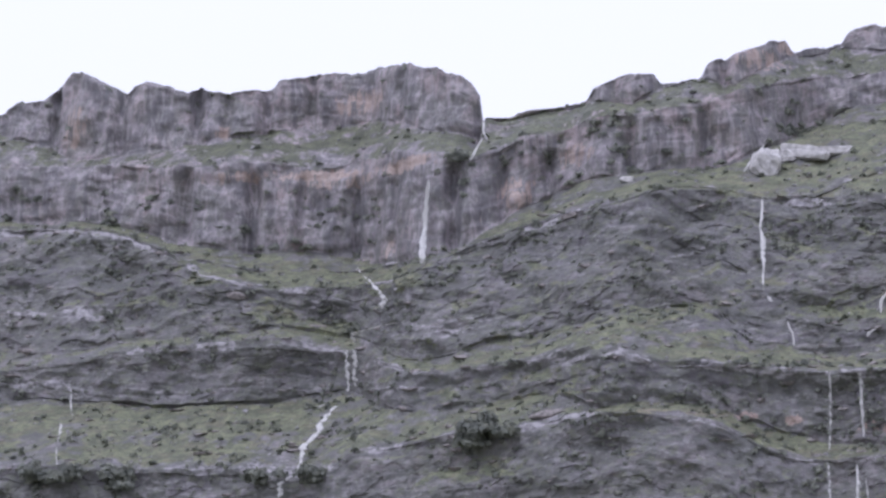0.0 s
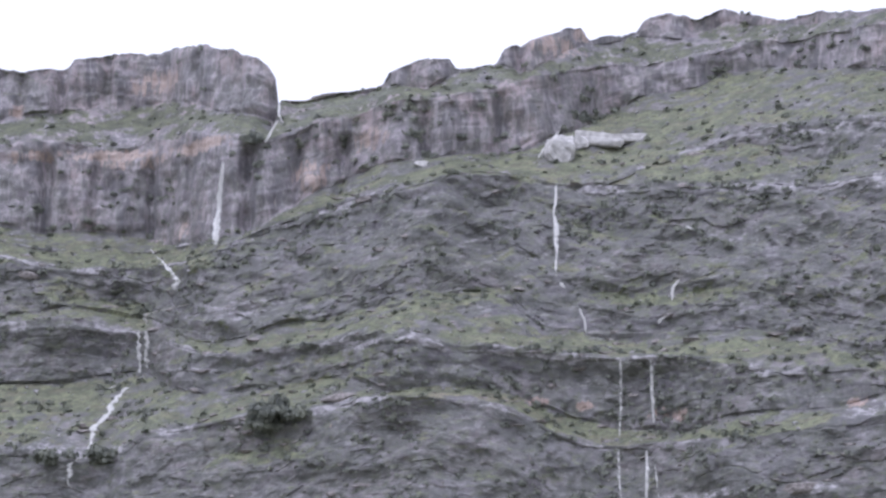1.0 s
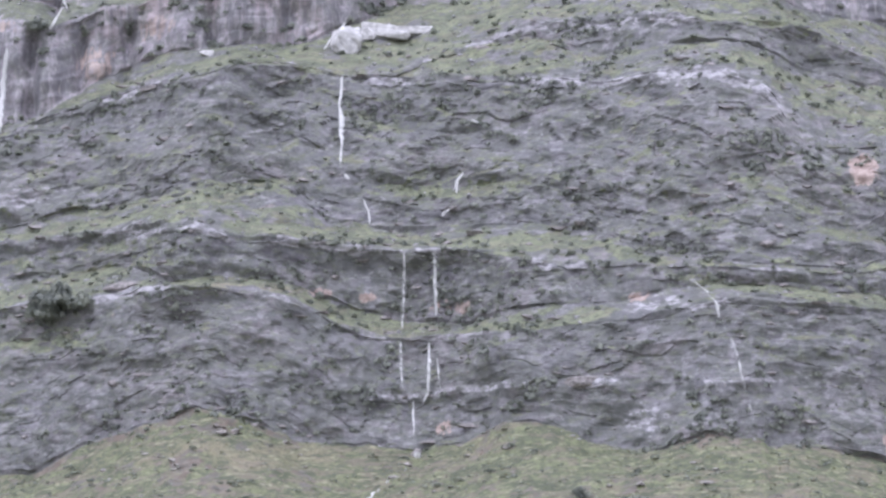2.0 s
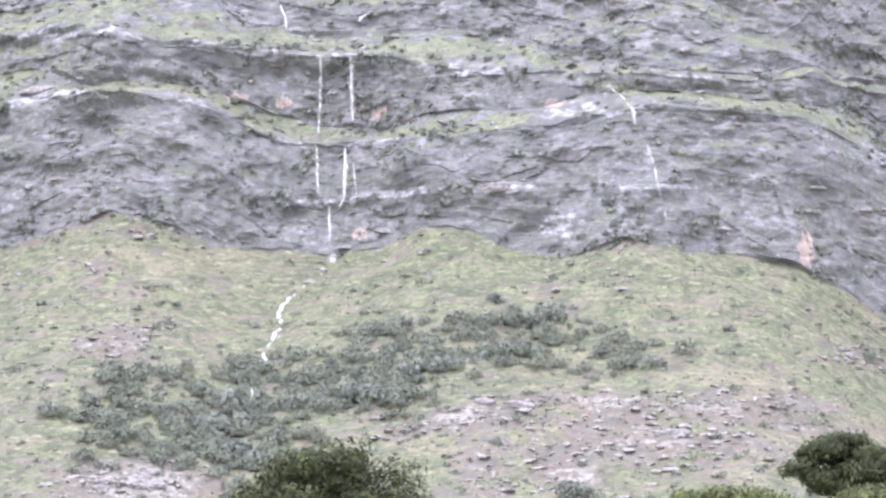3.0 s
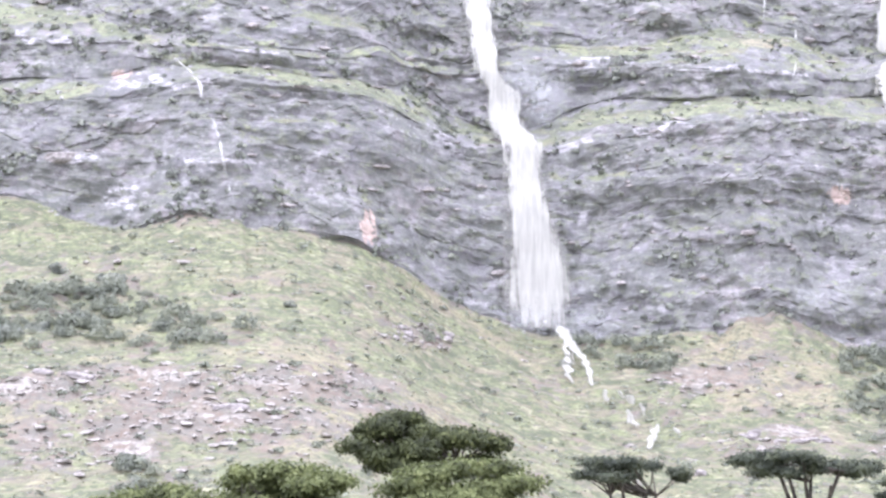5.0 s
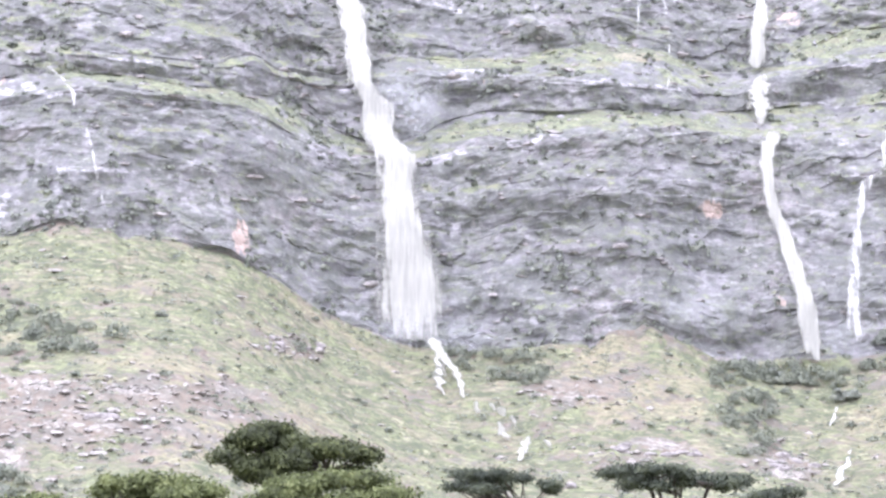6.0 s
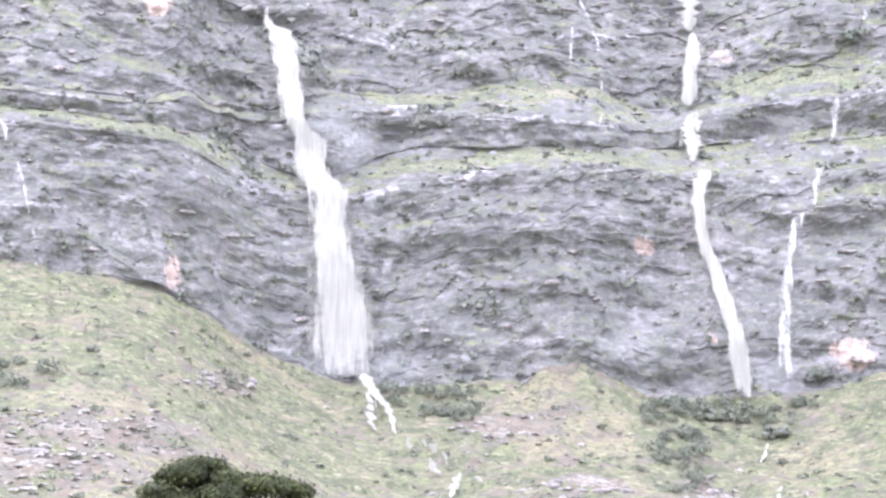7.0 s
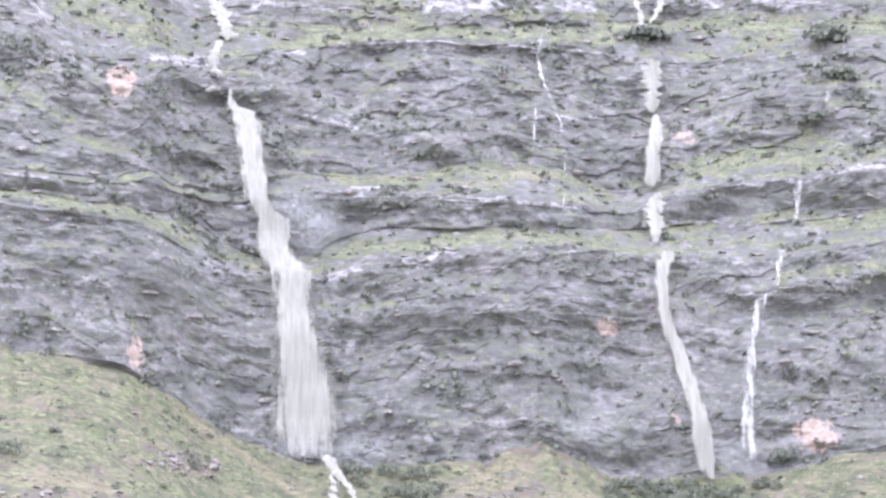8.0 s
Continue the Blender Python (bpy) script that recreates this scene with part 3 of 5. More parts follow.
lumps = 0.45 * fbm(X / 3.2, Y / 3.2, Z / 2.4, 2) + 1.5 * blocky((X + warp) / 9, Y / 12, (bed + warp) / 5.5, 3) + 0.4 * blocky((X + warp) / 5, Y / 6, (bed - warp) / 3, 11)
out = ROCK * (steps * busy * (1 - 0.3 * upper) + blocks * (0.85 - 0.1 * upper) + lumps * (0.75 * busy * (1 - upper) + 0.45 * upper))
out = out + cliffy * flutes * (0.45 + 0.55 * upper) + (ease(ROCK, 1.05, 1.2) + 0.5 * ease(ROCK, 0.6, 0.8) * (1 - ease(ROCK, 0.95, 1.05)) * (1 - upper)) * crags
out = out + hilly * (3.6 * fbm(X / 75, Y / 75, 0.1, 2) + 1.6 * fbm(X / 16, Y / 20, 0.6, 3) + 0.5 * fbm(X / 3.5, Y / 3.5, 0.8, 2))
tread = Z / 2.3 + 1.2 * perlin(X / 22, Y / 22, 1.1) + 0.35 * perlin(X / 5, Y / 5, 3.1)
out = out + hilly * 0.55 * (0.5 - (tread - np.floor(tread))) * ease(fbm(X / 18, Y / 18, 6.2, 2), -0.4, 0.3)
inside = np.ones((count, NX))
inside[-11:] = 0.25
inside[cuts[-2][1] + 1:] *= ease(soften(block_height, 5), 1.0, 5.0)
lean = np.radians(TILT)
Y = Y - np.sin(lean) * out * inside
crest = ease(np.abs(index - (count - 12)), 0, 16)          # the skyline keeps its height
Z = Z + np.cos(lean) * out * inside * (0.9 - 0.8 * ease(ROCK, 0.7, 0.95)) * (0.15 + 0.85 * crest)
Y = Y + 4.0 * fbm(X / 120 + 0.53, 3.3, Z / 200, 2) * ease(np.arange(count)[:, None], 0, 120)

# ---------------------------------------------------------------- ledges and bands of the mountain's face
FIELD = {key: np.zeros(X.shape) for key in ("turf", "dark", "bare", "rust", "lush", "scree", "straw")}


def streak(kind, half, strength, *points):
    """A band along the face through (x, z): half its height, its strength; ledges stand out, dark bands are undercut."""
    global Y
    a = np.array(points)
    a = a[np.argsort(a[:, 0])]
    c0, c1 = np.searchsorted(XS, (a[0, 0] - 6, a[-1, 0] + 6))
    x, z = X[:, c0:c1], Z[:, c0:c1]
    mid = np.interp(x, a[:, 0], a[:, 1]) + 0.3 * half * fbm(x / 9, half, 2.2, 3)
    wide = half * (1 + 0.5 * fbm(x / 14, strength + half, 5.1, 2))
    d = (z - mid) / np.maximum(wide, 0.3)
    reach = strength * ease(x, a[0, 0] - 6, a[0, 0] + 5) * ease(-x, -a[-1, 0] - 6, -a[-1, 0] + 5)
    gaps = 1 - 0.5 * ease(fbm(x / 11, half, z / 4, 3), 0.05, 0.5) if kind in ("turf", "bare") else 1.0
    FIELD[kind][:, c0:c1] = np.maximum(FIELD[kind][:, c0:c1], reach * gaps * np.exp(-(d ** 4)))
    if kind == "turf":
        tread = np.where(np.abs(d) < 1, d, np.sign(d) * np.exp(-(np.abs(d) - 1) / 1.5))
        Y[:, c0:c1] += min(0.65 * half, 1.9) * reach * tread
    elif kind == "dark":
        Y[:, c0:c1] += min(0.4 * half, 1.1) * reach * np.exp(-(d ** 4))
    elif kind == "bare":
        Y[:, c0:c1] -= 0.6 * reach * np.exp(-(d ** 4))


def cleft(x, z0, z1, half, depth):
    global Y
    side = np.exp(-(((X - x - 0.8 * perlin(0.5, x, Z / 9)) / half) ** 2))
    Y = Y + depth * side * ease(Z, z0 - 2, z0 + 3) * ease(-Z, -z1 - 6, -z1 + 1)


# grassy ledges
streak("turf", 5.1, 1, (-282.3, 218.9), (-262.1, 216.2), (-236.9, 215.2), (-218.2, 213.4), (-194.8, 206.3))
streak("turf", 4.4, 1, (-255.5, 204.2), (-241.9, 197.8), (-229.9, 194), (-219.7, 190.8))
streak("turf", 7.5, 0.9, (-337.6, 166.1), (-318.6, 166.7), (-298, 164.6), (-271.1, 160.9), (-247.7, 160.6), (-230.3, 162.2))
streak("turf", 4.2, 0.9, (-300.2, 149.7), (-271.9, 149.2), (-242.8, 147.3))
streak("turf", 2.6, 1, (-208.4, 173.4), (-179.3, 173.6), (-160.8, 176), (-141.2, 176.7), (-123, 180.4), (-100.5, 188))
streak("turf", 3.4, 1, (-203.6, 143.7), (-183.8, 148), (-167.7, 155.7), (-149.7, 161), (-129.6, 160.7), (-118.9, 163.1))
streak("turf", 2.5, 1, (-104.9, 170.2), (-88.1, 168.3), (-71.2, 167.8), (-54.3, 165.3), (-42.6, 163.4))
streak("turf", 1.6, 1, (-137.6, 148.4), (-120.7, 152.1), (-103.9, 151.7), (-87.2, 146.1), (-70.8, 141.7), (-60.9, 140.3))
streak("turf", 3, 1, (-161.8, 227.9), (-137.9, 231.8), (-119.1, 233.9), (-101.1, 233.4), (-88.2, 231))
streak("turf", 4.6, 1, (-76.4, 256.5), (-57.8, 257.2), (-45, 256.3))
streak("turf", 3.6, 1, (-74.8, 238.9), (-56.2, 235.2), (-43.9, 232.7))
streak("turf", 2.3, 0.8, (-280.6, 268.2), (-257, 269), (-237.6, 271.1), (-211.9, 265.5), (-188.6, 258))
streak("turf", 1.8, 0.8, (-175.4, 266.8), (-152.3, 269.3), (-130.8, 265.5), (-111.8, 264.9))
streak("turf", 2.3, 0.8, (-360.1, 242), (-332.8, 241.4), (-303.2, 235.2), (-286.5, 230.2))
streak("turf", 3.3, 0.8, (-188.1, 130.2), (-168.3, 136.1), (-149.7, 136.2))
streak("turf", 3.2, 1, (-53.1, 250), (-30.8, 250.8), (-12.4, 249.3))
streak("turf", 2.6, 1, (22.8, 242.5), (48.9, 239), (77.2, 245.1))
streak("turf", 2.3, 0.9, (-67.4, 242.6), (-39.3, 237.2), (-12.3, 236.9))
streak("turf", 2.4, 1, (-53, 227.4), (-29.8, 226), (-3.4, 228.2))
streak("turf", 2.5, 1, (39.4, 223.7), (56.8, 219), (86.7, 216.6))
streak("turf", 2.8, 1, (-161.5, 180.9), (-133.1, 183.3), (-115.9, 187.1), (-95.5, 189.7))
streak("turf", 2.4, 1, (-72.4, 184.9), (-60.3, 184.8), (-46, 182.1), (-23.7, 183.5))
streak("turf", 3.1, 1, (-186.7, 162.3), (-165, 166), (-133.4, 167.4))
streak("turf", 2.5, 1, (-113.1, 170.1), (-96.3, 169.5), (-79.5, 168), (-53.4, 163.5), (-28.2, 162.4), (1.6, 160.8))
streak("turf", 1.7, 0.9, (-184.2, 152.5), (-157.9, 156.4), (-143.2, 158.3))
streak("turf", 1.5, 1, (-131.9, 149.8), (-112.1, 153.5), (-95.4, 152.1), (-78, 141), (-61.1, 136.3))
streak("turf", 1.5, 0.9, (-40.8, 134.9), (-22.6, 135), (-4.8, 135.6))
streak("turf", 1.6, 0.9, (20.9, 148.5), (44.6, 144), (60.4, 140.6), (77, 142.8))
streak("turf", 2.5, 0.9, (38, 181.8), (54, 173.6), (65.5, 168.9))
streak("turf", 1.3, 0.9, (31.6, 145.9), (53.9, 143.5), (78.2, 139.4), (95.2, 133.5))
streak("turf", 1.4, 0.9, (50.3, 129.2), (63.1, 129.7), (79.4, 125.6))
streak("turf", 2.4, 0.9, (139.9, 134.9), (154.1, 137), (163.6, 134.2))
streak("turf", 2.7, 1, (144.8, 160), (164.7, 160.4), (182.6, 165.5), (207.8, 167.4), (226.7, 163.1))
streak("turf", 2.5, 1, (139.7, 136.4), (160, 136.9), (181.8, 141.4), (202.9, 143.7), (220.9, 142.5))
streak("turf", 1.3, 0.8, (147.7, 119), (161.5, 119.6))
streak("turf", 3.4, 1, (250, 170.6), (271.1, 174.9), (291, 177))
streak("turf", 2.2, 1, (242.9, 149.6), (265, 153.8), (286.3, 155.9))
streak("turf", 1.6, 0.9, (160.7, 82.9), (176.7, 83.4))
streak("turf", 3.1, 1, (128.7, 206.3), (156.4, 213.1), (183.2, 216.1), (211.5, 218.2), (239.2, 219.7))
streak("turf", 4.3, 1, (117.7, 217.4), (165.7, 220.2), (223.3, 228), (278.5, 226.8), (323.5, 225.8))
streak("turf", 3.7, 1, (259.4, 173.1), (285.6, 179.4), (302.1, 182.9))
streak("turf", 3.3, 1, (284.4, 152.5), (308.4, 156.6))
streak("turf", 2.3, 0.9, (273.5, 133.5), (303.2, 137.8))
streak("turf", 3.4, 0.9, (65.8, 208), (83.2, 203.5), (99.7, 199))
streak("turf", 1.9, 0.9, (40.5, 144.4), (56.5, 144.7), (77.9, 143.6))
streak("turf", 1.4, 0.8, (59.4, 129.5), (80.6, 128.2))
# dark rock and heath under the lips, the overhang's shade painted in too
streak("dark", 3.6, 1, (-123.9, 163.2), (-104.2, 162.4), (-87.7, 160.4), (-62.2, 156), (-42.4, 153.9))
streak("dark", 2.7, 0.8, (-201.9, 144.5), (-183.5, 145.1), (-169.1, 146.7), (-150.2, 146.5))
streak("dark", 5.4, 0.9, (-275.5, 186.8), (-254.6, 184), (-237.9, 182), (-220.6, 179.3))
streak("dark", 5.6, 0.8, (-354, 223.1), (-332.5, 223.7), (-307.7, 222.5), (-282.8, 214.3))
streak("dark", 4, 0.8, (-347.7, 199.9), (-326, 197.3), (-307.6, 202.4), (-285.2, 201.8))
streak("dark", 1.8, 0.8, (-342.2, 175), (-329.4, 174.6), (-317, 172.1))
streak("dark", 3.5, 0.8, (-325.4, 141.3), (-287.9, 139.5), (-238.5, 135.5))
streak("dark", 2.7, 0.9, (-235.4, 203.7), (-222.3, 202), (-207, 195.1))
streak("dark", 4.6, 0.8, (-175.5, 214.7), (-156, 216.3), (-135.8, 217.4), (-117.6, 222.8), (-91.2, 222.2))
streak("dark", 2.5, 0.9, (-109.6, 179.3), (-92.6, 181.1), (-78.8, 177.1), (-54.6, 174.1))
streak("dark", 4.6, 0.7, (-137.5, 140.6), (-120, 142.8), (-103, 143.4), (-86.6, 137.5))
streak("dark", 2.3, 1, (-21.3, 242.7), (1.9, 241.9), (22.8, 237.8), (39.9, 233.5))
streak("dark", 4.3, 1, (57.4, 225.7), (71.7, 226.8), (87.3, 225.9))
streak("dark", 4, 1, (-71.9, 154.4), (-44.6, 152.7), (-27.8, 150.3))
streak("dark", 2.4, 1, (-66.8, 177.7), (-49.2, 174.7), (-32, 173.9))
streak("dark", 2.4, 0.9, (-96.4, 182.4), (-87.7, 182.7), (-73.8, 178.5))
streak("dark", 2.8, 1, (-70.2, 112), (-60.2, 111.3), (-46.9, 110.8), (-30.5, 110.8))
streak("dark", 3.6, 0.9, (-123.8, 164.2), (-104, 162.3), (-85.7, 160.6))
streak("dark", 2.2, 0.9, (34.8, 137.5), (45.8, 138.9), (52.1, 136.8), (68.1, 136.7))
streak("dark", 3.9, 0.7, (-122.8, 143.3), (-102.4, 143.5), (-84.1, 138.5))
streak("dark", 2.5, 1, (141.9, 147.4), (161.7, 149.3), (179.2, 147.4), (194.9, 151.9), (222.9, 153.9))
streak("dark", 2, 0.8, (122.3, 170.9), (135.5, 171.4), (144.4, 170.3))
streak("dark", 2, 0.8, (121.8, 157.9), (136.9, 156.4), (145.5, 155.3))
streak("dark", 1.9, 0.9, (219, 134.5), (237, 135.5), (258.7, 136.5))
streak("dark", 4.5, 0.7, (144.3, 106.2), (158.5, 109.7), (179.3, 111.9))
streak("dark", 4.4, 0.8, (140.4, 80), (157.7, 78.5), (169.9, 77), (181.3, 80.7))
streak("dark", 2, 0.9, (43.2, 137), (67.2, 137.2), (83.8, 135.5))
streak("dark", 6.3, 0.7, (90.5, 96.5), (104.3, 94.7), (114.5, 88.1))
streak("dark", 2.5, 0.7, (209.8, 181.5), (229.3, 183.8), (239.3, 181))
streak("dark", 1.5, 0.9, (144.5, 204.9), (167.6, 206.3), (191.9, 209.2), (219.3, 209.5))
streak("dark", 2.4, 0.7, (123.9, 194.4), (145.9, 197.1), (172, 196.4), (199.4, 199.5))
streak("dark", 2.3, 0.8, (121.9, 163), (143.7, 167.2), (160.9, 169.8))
# pale washed lips and slabs
streak("bare", 1.3, 0.9, (-351.1, 209.6), (-328.4, 205.9), (-310.5, 208.9))
streak("bare", 0.9, 0.9, (-303.8, 188.9), (-292.4, 190.6), (-281.2, 187.8))
streak("bare", 0.9, 0.9, (-329.9, 180), (-313.5, 176.4), (-304.4, 174.1))
streak("bare", 1.1, 0.9, (-250.9, 209.9), (-233.7, 209.1))
streak("bare", 1.4, 0.8, (-215.4, 187.3), (-201.4, 188.1), (-181.6, 189), (-172.4, 190.5))
streak("bare", 0.5, 0.9, (-213.6, 170.7), (-193.6, 166.2))
streak("bare", 1.1, 0.8, (-187.4, 216.4), (-177.7, 218.9), (-154.6, 221.6), (-138.5, 223.5))
streak("bare", 0.8, 0.9, (-140.1, 169.8), (-127.8, 168.3), (-119.1, 169.1))
streak("bare", 0.5, 1, (-72.5, 162.2), (-57.1, 160.3), (-42.4, 159.5))
streak("bare", 0.7, 0.7, (-300.2, 175.1), (-274.4, 173.6))
streak("bare", 0.7, 0.9, (-283, 143.2), (-248.9, 140.9))
streak("bare", 0.5, 0.9, (-229.2, 185.9), (-214.7, 184.1))
streak("bare", 1.4, 0.7, (-20.7, 214.4), (-8.5, 215.9), (3.5, 215.9))
streak("bare", 1.7, 0.7, (12, 216.6), (28.8, 212.2))
streak("bare", 1.4, 0.7, (-29.3, 204.3), (-15.2, 194.4))
streak("bare", 0.5, 1, (-70.3, 161.4), (-36.4, 159.9))
streak("bare", 1.1, 0.9, (-18, 152.4), (-1.6, 154.6))
streak("bare", 0.8, 0.9, (-70.2, 115.3), (-53.7, 114.4))
streak("bare", 1, 0.8, (-50.4, 116.4), (-27.2, 116.7), (1.5, 115.8))
streak("bare", 0.8, 0.8, (-141.6, 169.2), (-124.1, 168.1))
streak("bare", 1.8, 0.7, (24.1, 145.8), (31.6, 136.8))
streak("bare", 2.5, 0.6, (4.6, 109.3), (20.2, 105.5))
streak("bare", 1.8, 0.7, (52.2, 204.9), (65.5, 196.4))
streak("bare", 1.9, 0.6, (-156.4, 211.9), (-138.9, 203))
streak("bare", 1, 0.7, (-114.2, 205.6), (-97.1, 211.2))
streak("bare", 2.5, 0.7, (6.3, 109.4), (15.8, 107.7))
streak("bare", 1.4, 0.7, (-12.8, 117.9), (-0.1, 117.1))
streak("bare", 0.8, 0.9, (136.8, 155.8), (157.4, 157))
streak("bare", 0.8, 0.8, (179.7, 152.5), (191.2, 153.4))
streak("bare", 0.5, 0.8, (202.6, 136.5), (223.9, 140.7))
streak("bare", 1.5, 0.7, (123.5, 181.4), (144.6, 180.3), (158, 176.8))
streak("bare", 0.7, 0.9, (154, 209.2), (182.1, 210.3), (210.3, 211.3), (235.6, 212.1))
streak("bare", 0.8, 0.8, (197.7, 184.6), (228.8, 188.3))
streak("bare", 2, 0.7, (296, 183.3), (313.5, 184.9))
streak("bare", 0.7, 0.9, (142.3, 155.9), (165, 156))
streak("bare", 0.7, 0.8, (168.2, 153.7), (189.7, 153.3))
# iron-stained beds
streak("rust", 2.1, 0.55, (-283.7, 255.1), (-269.9, 256), (-254.4, 257.3), (-242.1, 252.7), (-224.6, 251.7), (-211.9, 253.4), (-190.9, 249.1))
streak("rust", 1.3, 0.55, (-170.5, 240.3), (-159.7, 242.5))
# fresh green swards on the foothill
streak("lush", 5, 0.9, (-28.2, 100.7), (-9.1, 94.4), (21.7, 91.4), (44.8, 91.4), (68.2, 87.4), (83.7, 79.9), (107.6, 67.1), (120.5, 58.2))
streak("lush", 5.7, 0.6, (71.1, 57.7), (95.2, 53.5), (114.6, 46.5))
streak("lush", 7, 0.8, (216.2, 65.8), (236.7, 66.3), (256.2, 69.4))
streak("lush", 3.5, 0.7, (125.4, 71.1), (141.2, 64.4), (160.6, 68.4), (168.9, 70.4))
streak("lush", 3.8, 0.6, (-85.4, 77.7), (-71.3, 83.9), (-39.9, 86.8))
# banks of bare stones
streak("scree", 3.6, 1, (-30.7, 41.5), (-14.4, 46.8), (6.3, 49.1), (33.8, 49.1), (54.3, 49.3), (74.3, 50.4))
streak("scree", 4, 0.9, (-1.7, 33.3), (19.6, 37.1), (39.9, 40.3))
streak("scree", 2.9, 0.8, (1, 27.6), (14.1, 29.9))
streak("scree", 1.5, 0.7, (77.4, 65.1), (94.7, 65.6))
streak("scree", 2.7, 0.8, (157.8, 50.7), (176.3, 59.9), (190.5, 64))
# dry grass
streak("straw", 2.6, 0.9, (45.3, 29.9), (59.2, 34), (79.6, 39.3))
streak("straw", 3, 0.8, (-33.2, 39.9), (-18.4, 44.2))
streak("straw", 1.7, 0.7, (20.6, 58.8), (41.6, 57.5), (58.3, 54.6))
streak("straw", 3.4, 0.7, (89.7, 83.2), (108.9, 71.8), (129.5, 55.9))
streak("straw", 5.3, 0.9, (166.9, 59.6), (183, 70.8), (195.3, 74.8))
streak("straw", 6.1, 0.8, (188.8, 53.7), (207.1, 58))
streak("straw", 6.1, 0.8, (255.9, 55.1), (269.3, 60.4))
streak("straw", 2.2, 0.6, (-88.9, 95), (-64.8, 93.4))
# vertical clefts between the towers and buttresses: x, lower and upper end, half width, depth
cleft(-346.5, 274.5, 297.4, 2.1, 4.7)
cleft(-317.7, 269, 295.6, 2.4, 4.7)
cleft(-290, 272.7, 291, 2.1, 4.7)
cleft(-278.7, 273.2, 289.9, 1.8, 3.8)
cleft(-264.8, 274, 293.6, 2.7, 4.7)
cleft(-250, 280.7, 298.5, 1.8, 2.9)
cleft(-212.7, 272.6, 292.9, 2.1, 3.8)
cleft(-193.5, 263.1, 285.5, 1.8, 2.9)
cleft(-264.3, 227.4, 254.4, 2.4, 4.7)
cleft(-289.2, 232.8, 257.3, 2.1, 3.2)
cleft(-247.2, 226.5, 251.6, 1.4, 2.9)
cleft(-227.1, 223.6, 250.2, 2.1, 3.8)
cleft(-210.3, 220, 251.3, 1.4, 2.9)
cleft(-187, 218.3, 246.1, 2.6, 4.7)
cleft(-171.3, 225.6, 246.4, 1.8, 3.2)
cleft(-156.7, 228, 248.3, 1.9, 3.8)
cleft(-127.1, 242, 258.2, 1.9, 3.8)
cleft(-103.3, 241.3, 261.1, 2.2, 4.1)
cleft(-85.6, 247.9, 264.8, 2.1, 3.8)
cleft(-106.6, 276, 283.8, 1.8, 3.8)
cleft(-97.5, 269.8, 287.2, 1.8, 3.8)
# slope of the finished ground
dy, dz = np.gradient(Y, axis=0), np.gradient(Z, axis=0)
flatness = np.abs(dy) / np.sqrt(dy * dy + dz * dz + 1e-9)
turf = TURF * (0.4 + 0.45 * hilly) + (flatness - 0.5) * 0.75 * (1 - hilly) + 0.3 * fbm(X / 20, Y / 20, Z / 12, 3) + 0.3 * fbm(X / 7, Y / 7, Z / 4, 2)
# patches of their own: iron stain (x, z, half width, half height, strength), bare pale rock, dry grass, bare scree
OCHRE = [
    (-204.8, 252, 11.8, 2.9, 1),
    (-240.5, 255.6, 16.9, 2.6, 0.9),
    (-267.9, 256, 7.5, 2.2, 0.8),
    (-231.5, 286.4, 11.5, 5.7, 0.75),
    (-337.4, 282.8, 5.8, 10.6, 0.7),
    (-167.1, 237.8, 6.3, 7.2, 0.7),
    (-146.7, 250.9, 8.1, 5.1, 0.6),
    (-87.2, 283.8, 10.9, 4.6, 0.7),
    (-78.8, 289.9, 3.0, 3.7, 0.9),
    (-279.1, 275.6, 3.8, 3.4, 0.8),
    (-211.8, 224.4, 2.7, 4.6, 0.6),
    (-84.2, 149.4, 4.1, 1.7, 0.9),
    (-45.9, 143.7, 6.5, 2.5, 0.6),
    (-70.2, 147.3, 3.6, 1.7, 0.9),
    (-42.2, 142.8, 4.9, 2.3, 0.8),
    (9.4, 142.9, 3.5, 1.9, 1),
]
OCHRE += [
    (-45.8, 105.5, 2.9, 2.6, 1),
    (79.2, 99.1, 2.5, 5.9, 1.1),
    (76, 184.1, 5.2, 5.9, 1.05),
    (278.5, 85.2, 6.7, 5.4, 1.1),
    (219.6, 116.1, 5.2, 3.2, 0.9),
    (255.4, 183.3, 4.3, 2.7, 0.8),
    (237.6, 88.6, 2.2, 1.9, 0.8),
]
PALE = [
    (-318.3, 206, 11.1, 3.3, 0.8),
    (-243.7, 210.1, 8.2, 1.8, 0.9),
    (-291.7, 188.6, 9.0, 1.4, 0.8),
    (-181.8, 186, 10.5, 2.4, 0.7),
    (-197.5, 166.2, 15.5, 1.2, 0.8),
    (-143.7, 150.7, 5.0, 1.7, 0.9),
    (-328.5, 179.4, 14.5, 1.5, 0.8),
    (-185.8, 190.1, 19.3, 2.8, 0.6),
    (-134.2, 169.1, 10.0, 1.2, 0.8),
    (-21.4, 202.2, 10.2, 3.4, 0.5),
    (10.8, 106.2, 7.0, 6.3, 0.7),
    (-3.3, 116.4, 7.9, 1.9, 0.8),
    (-60.5, 115.7, 9.7, 1.3, 0.9),
    (14.9, 140.5, 12.7, 4.8, 0.6),
    (-88.2, 28.2, 13.8, 6.2, 0.9),
    (13.6, 30.1, 6.8, 4.1, 0.8),
]
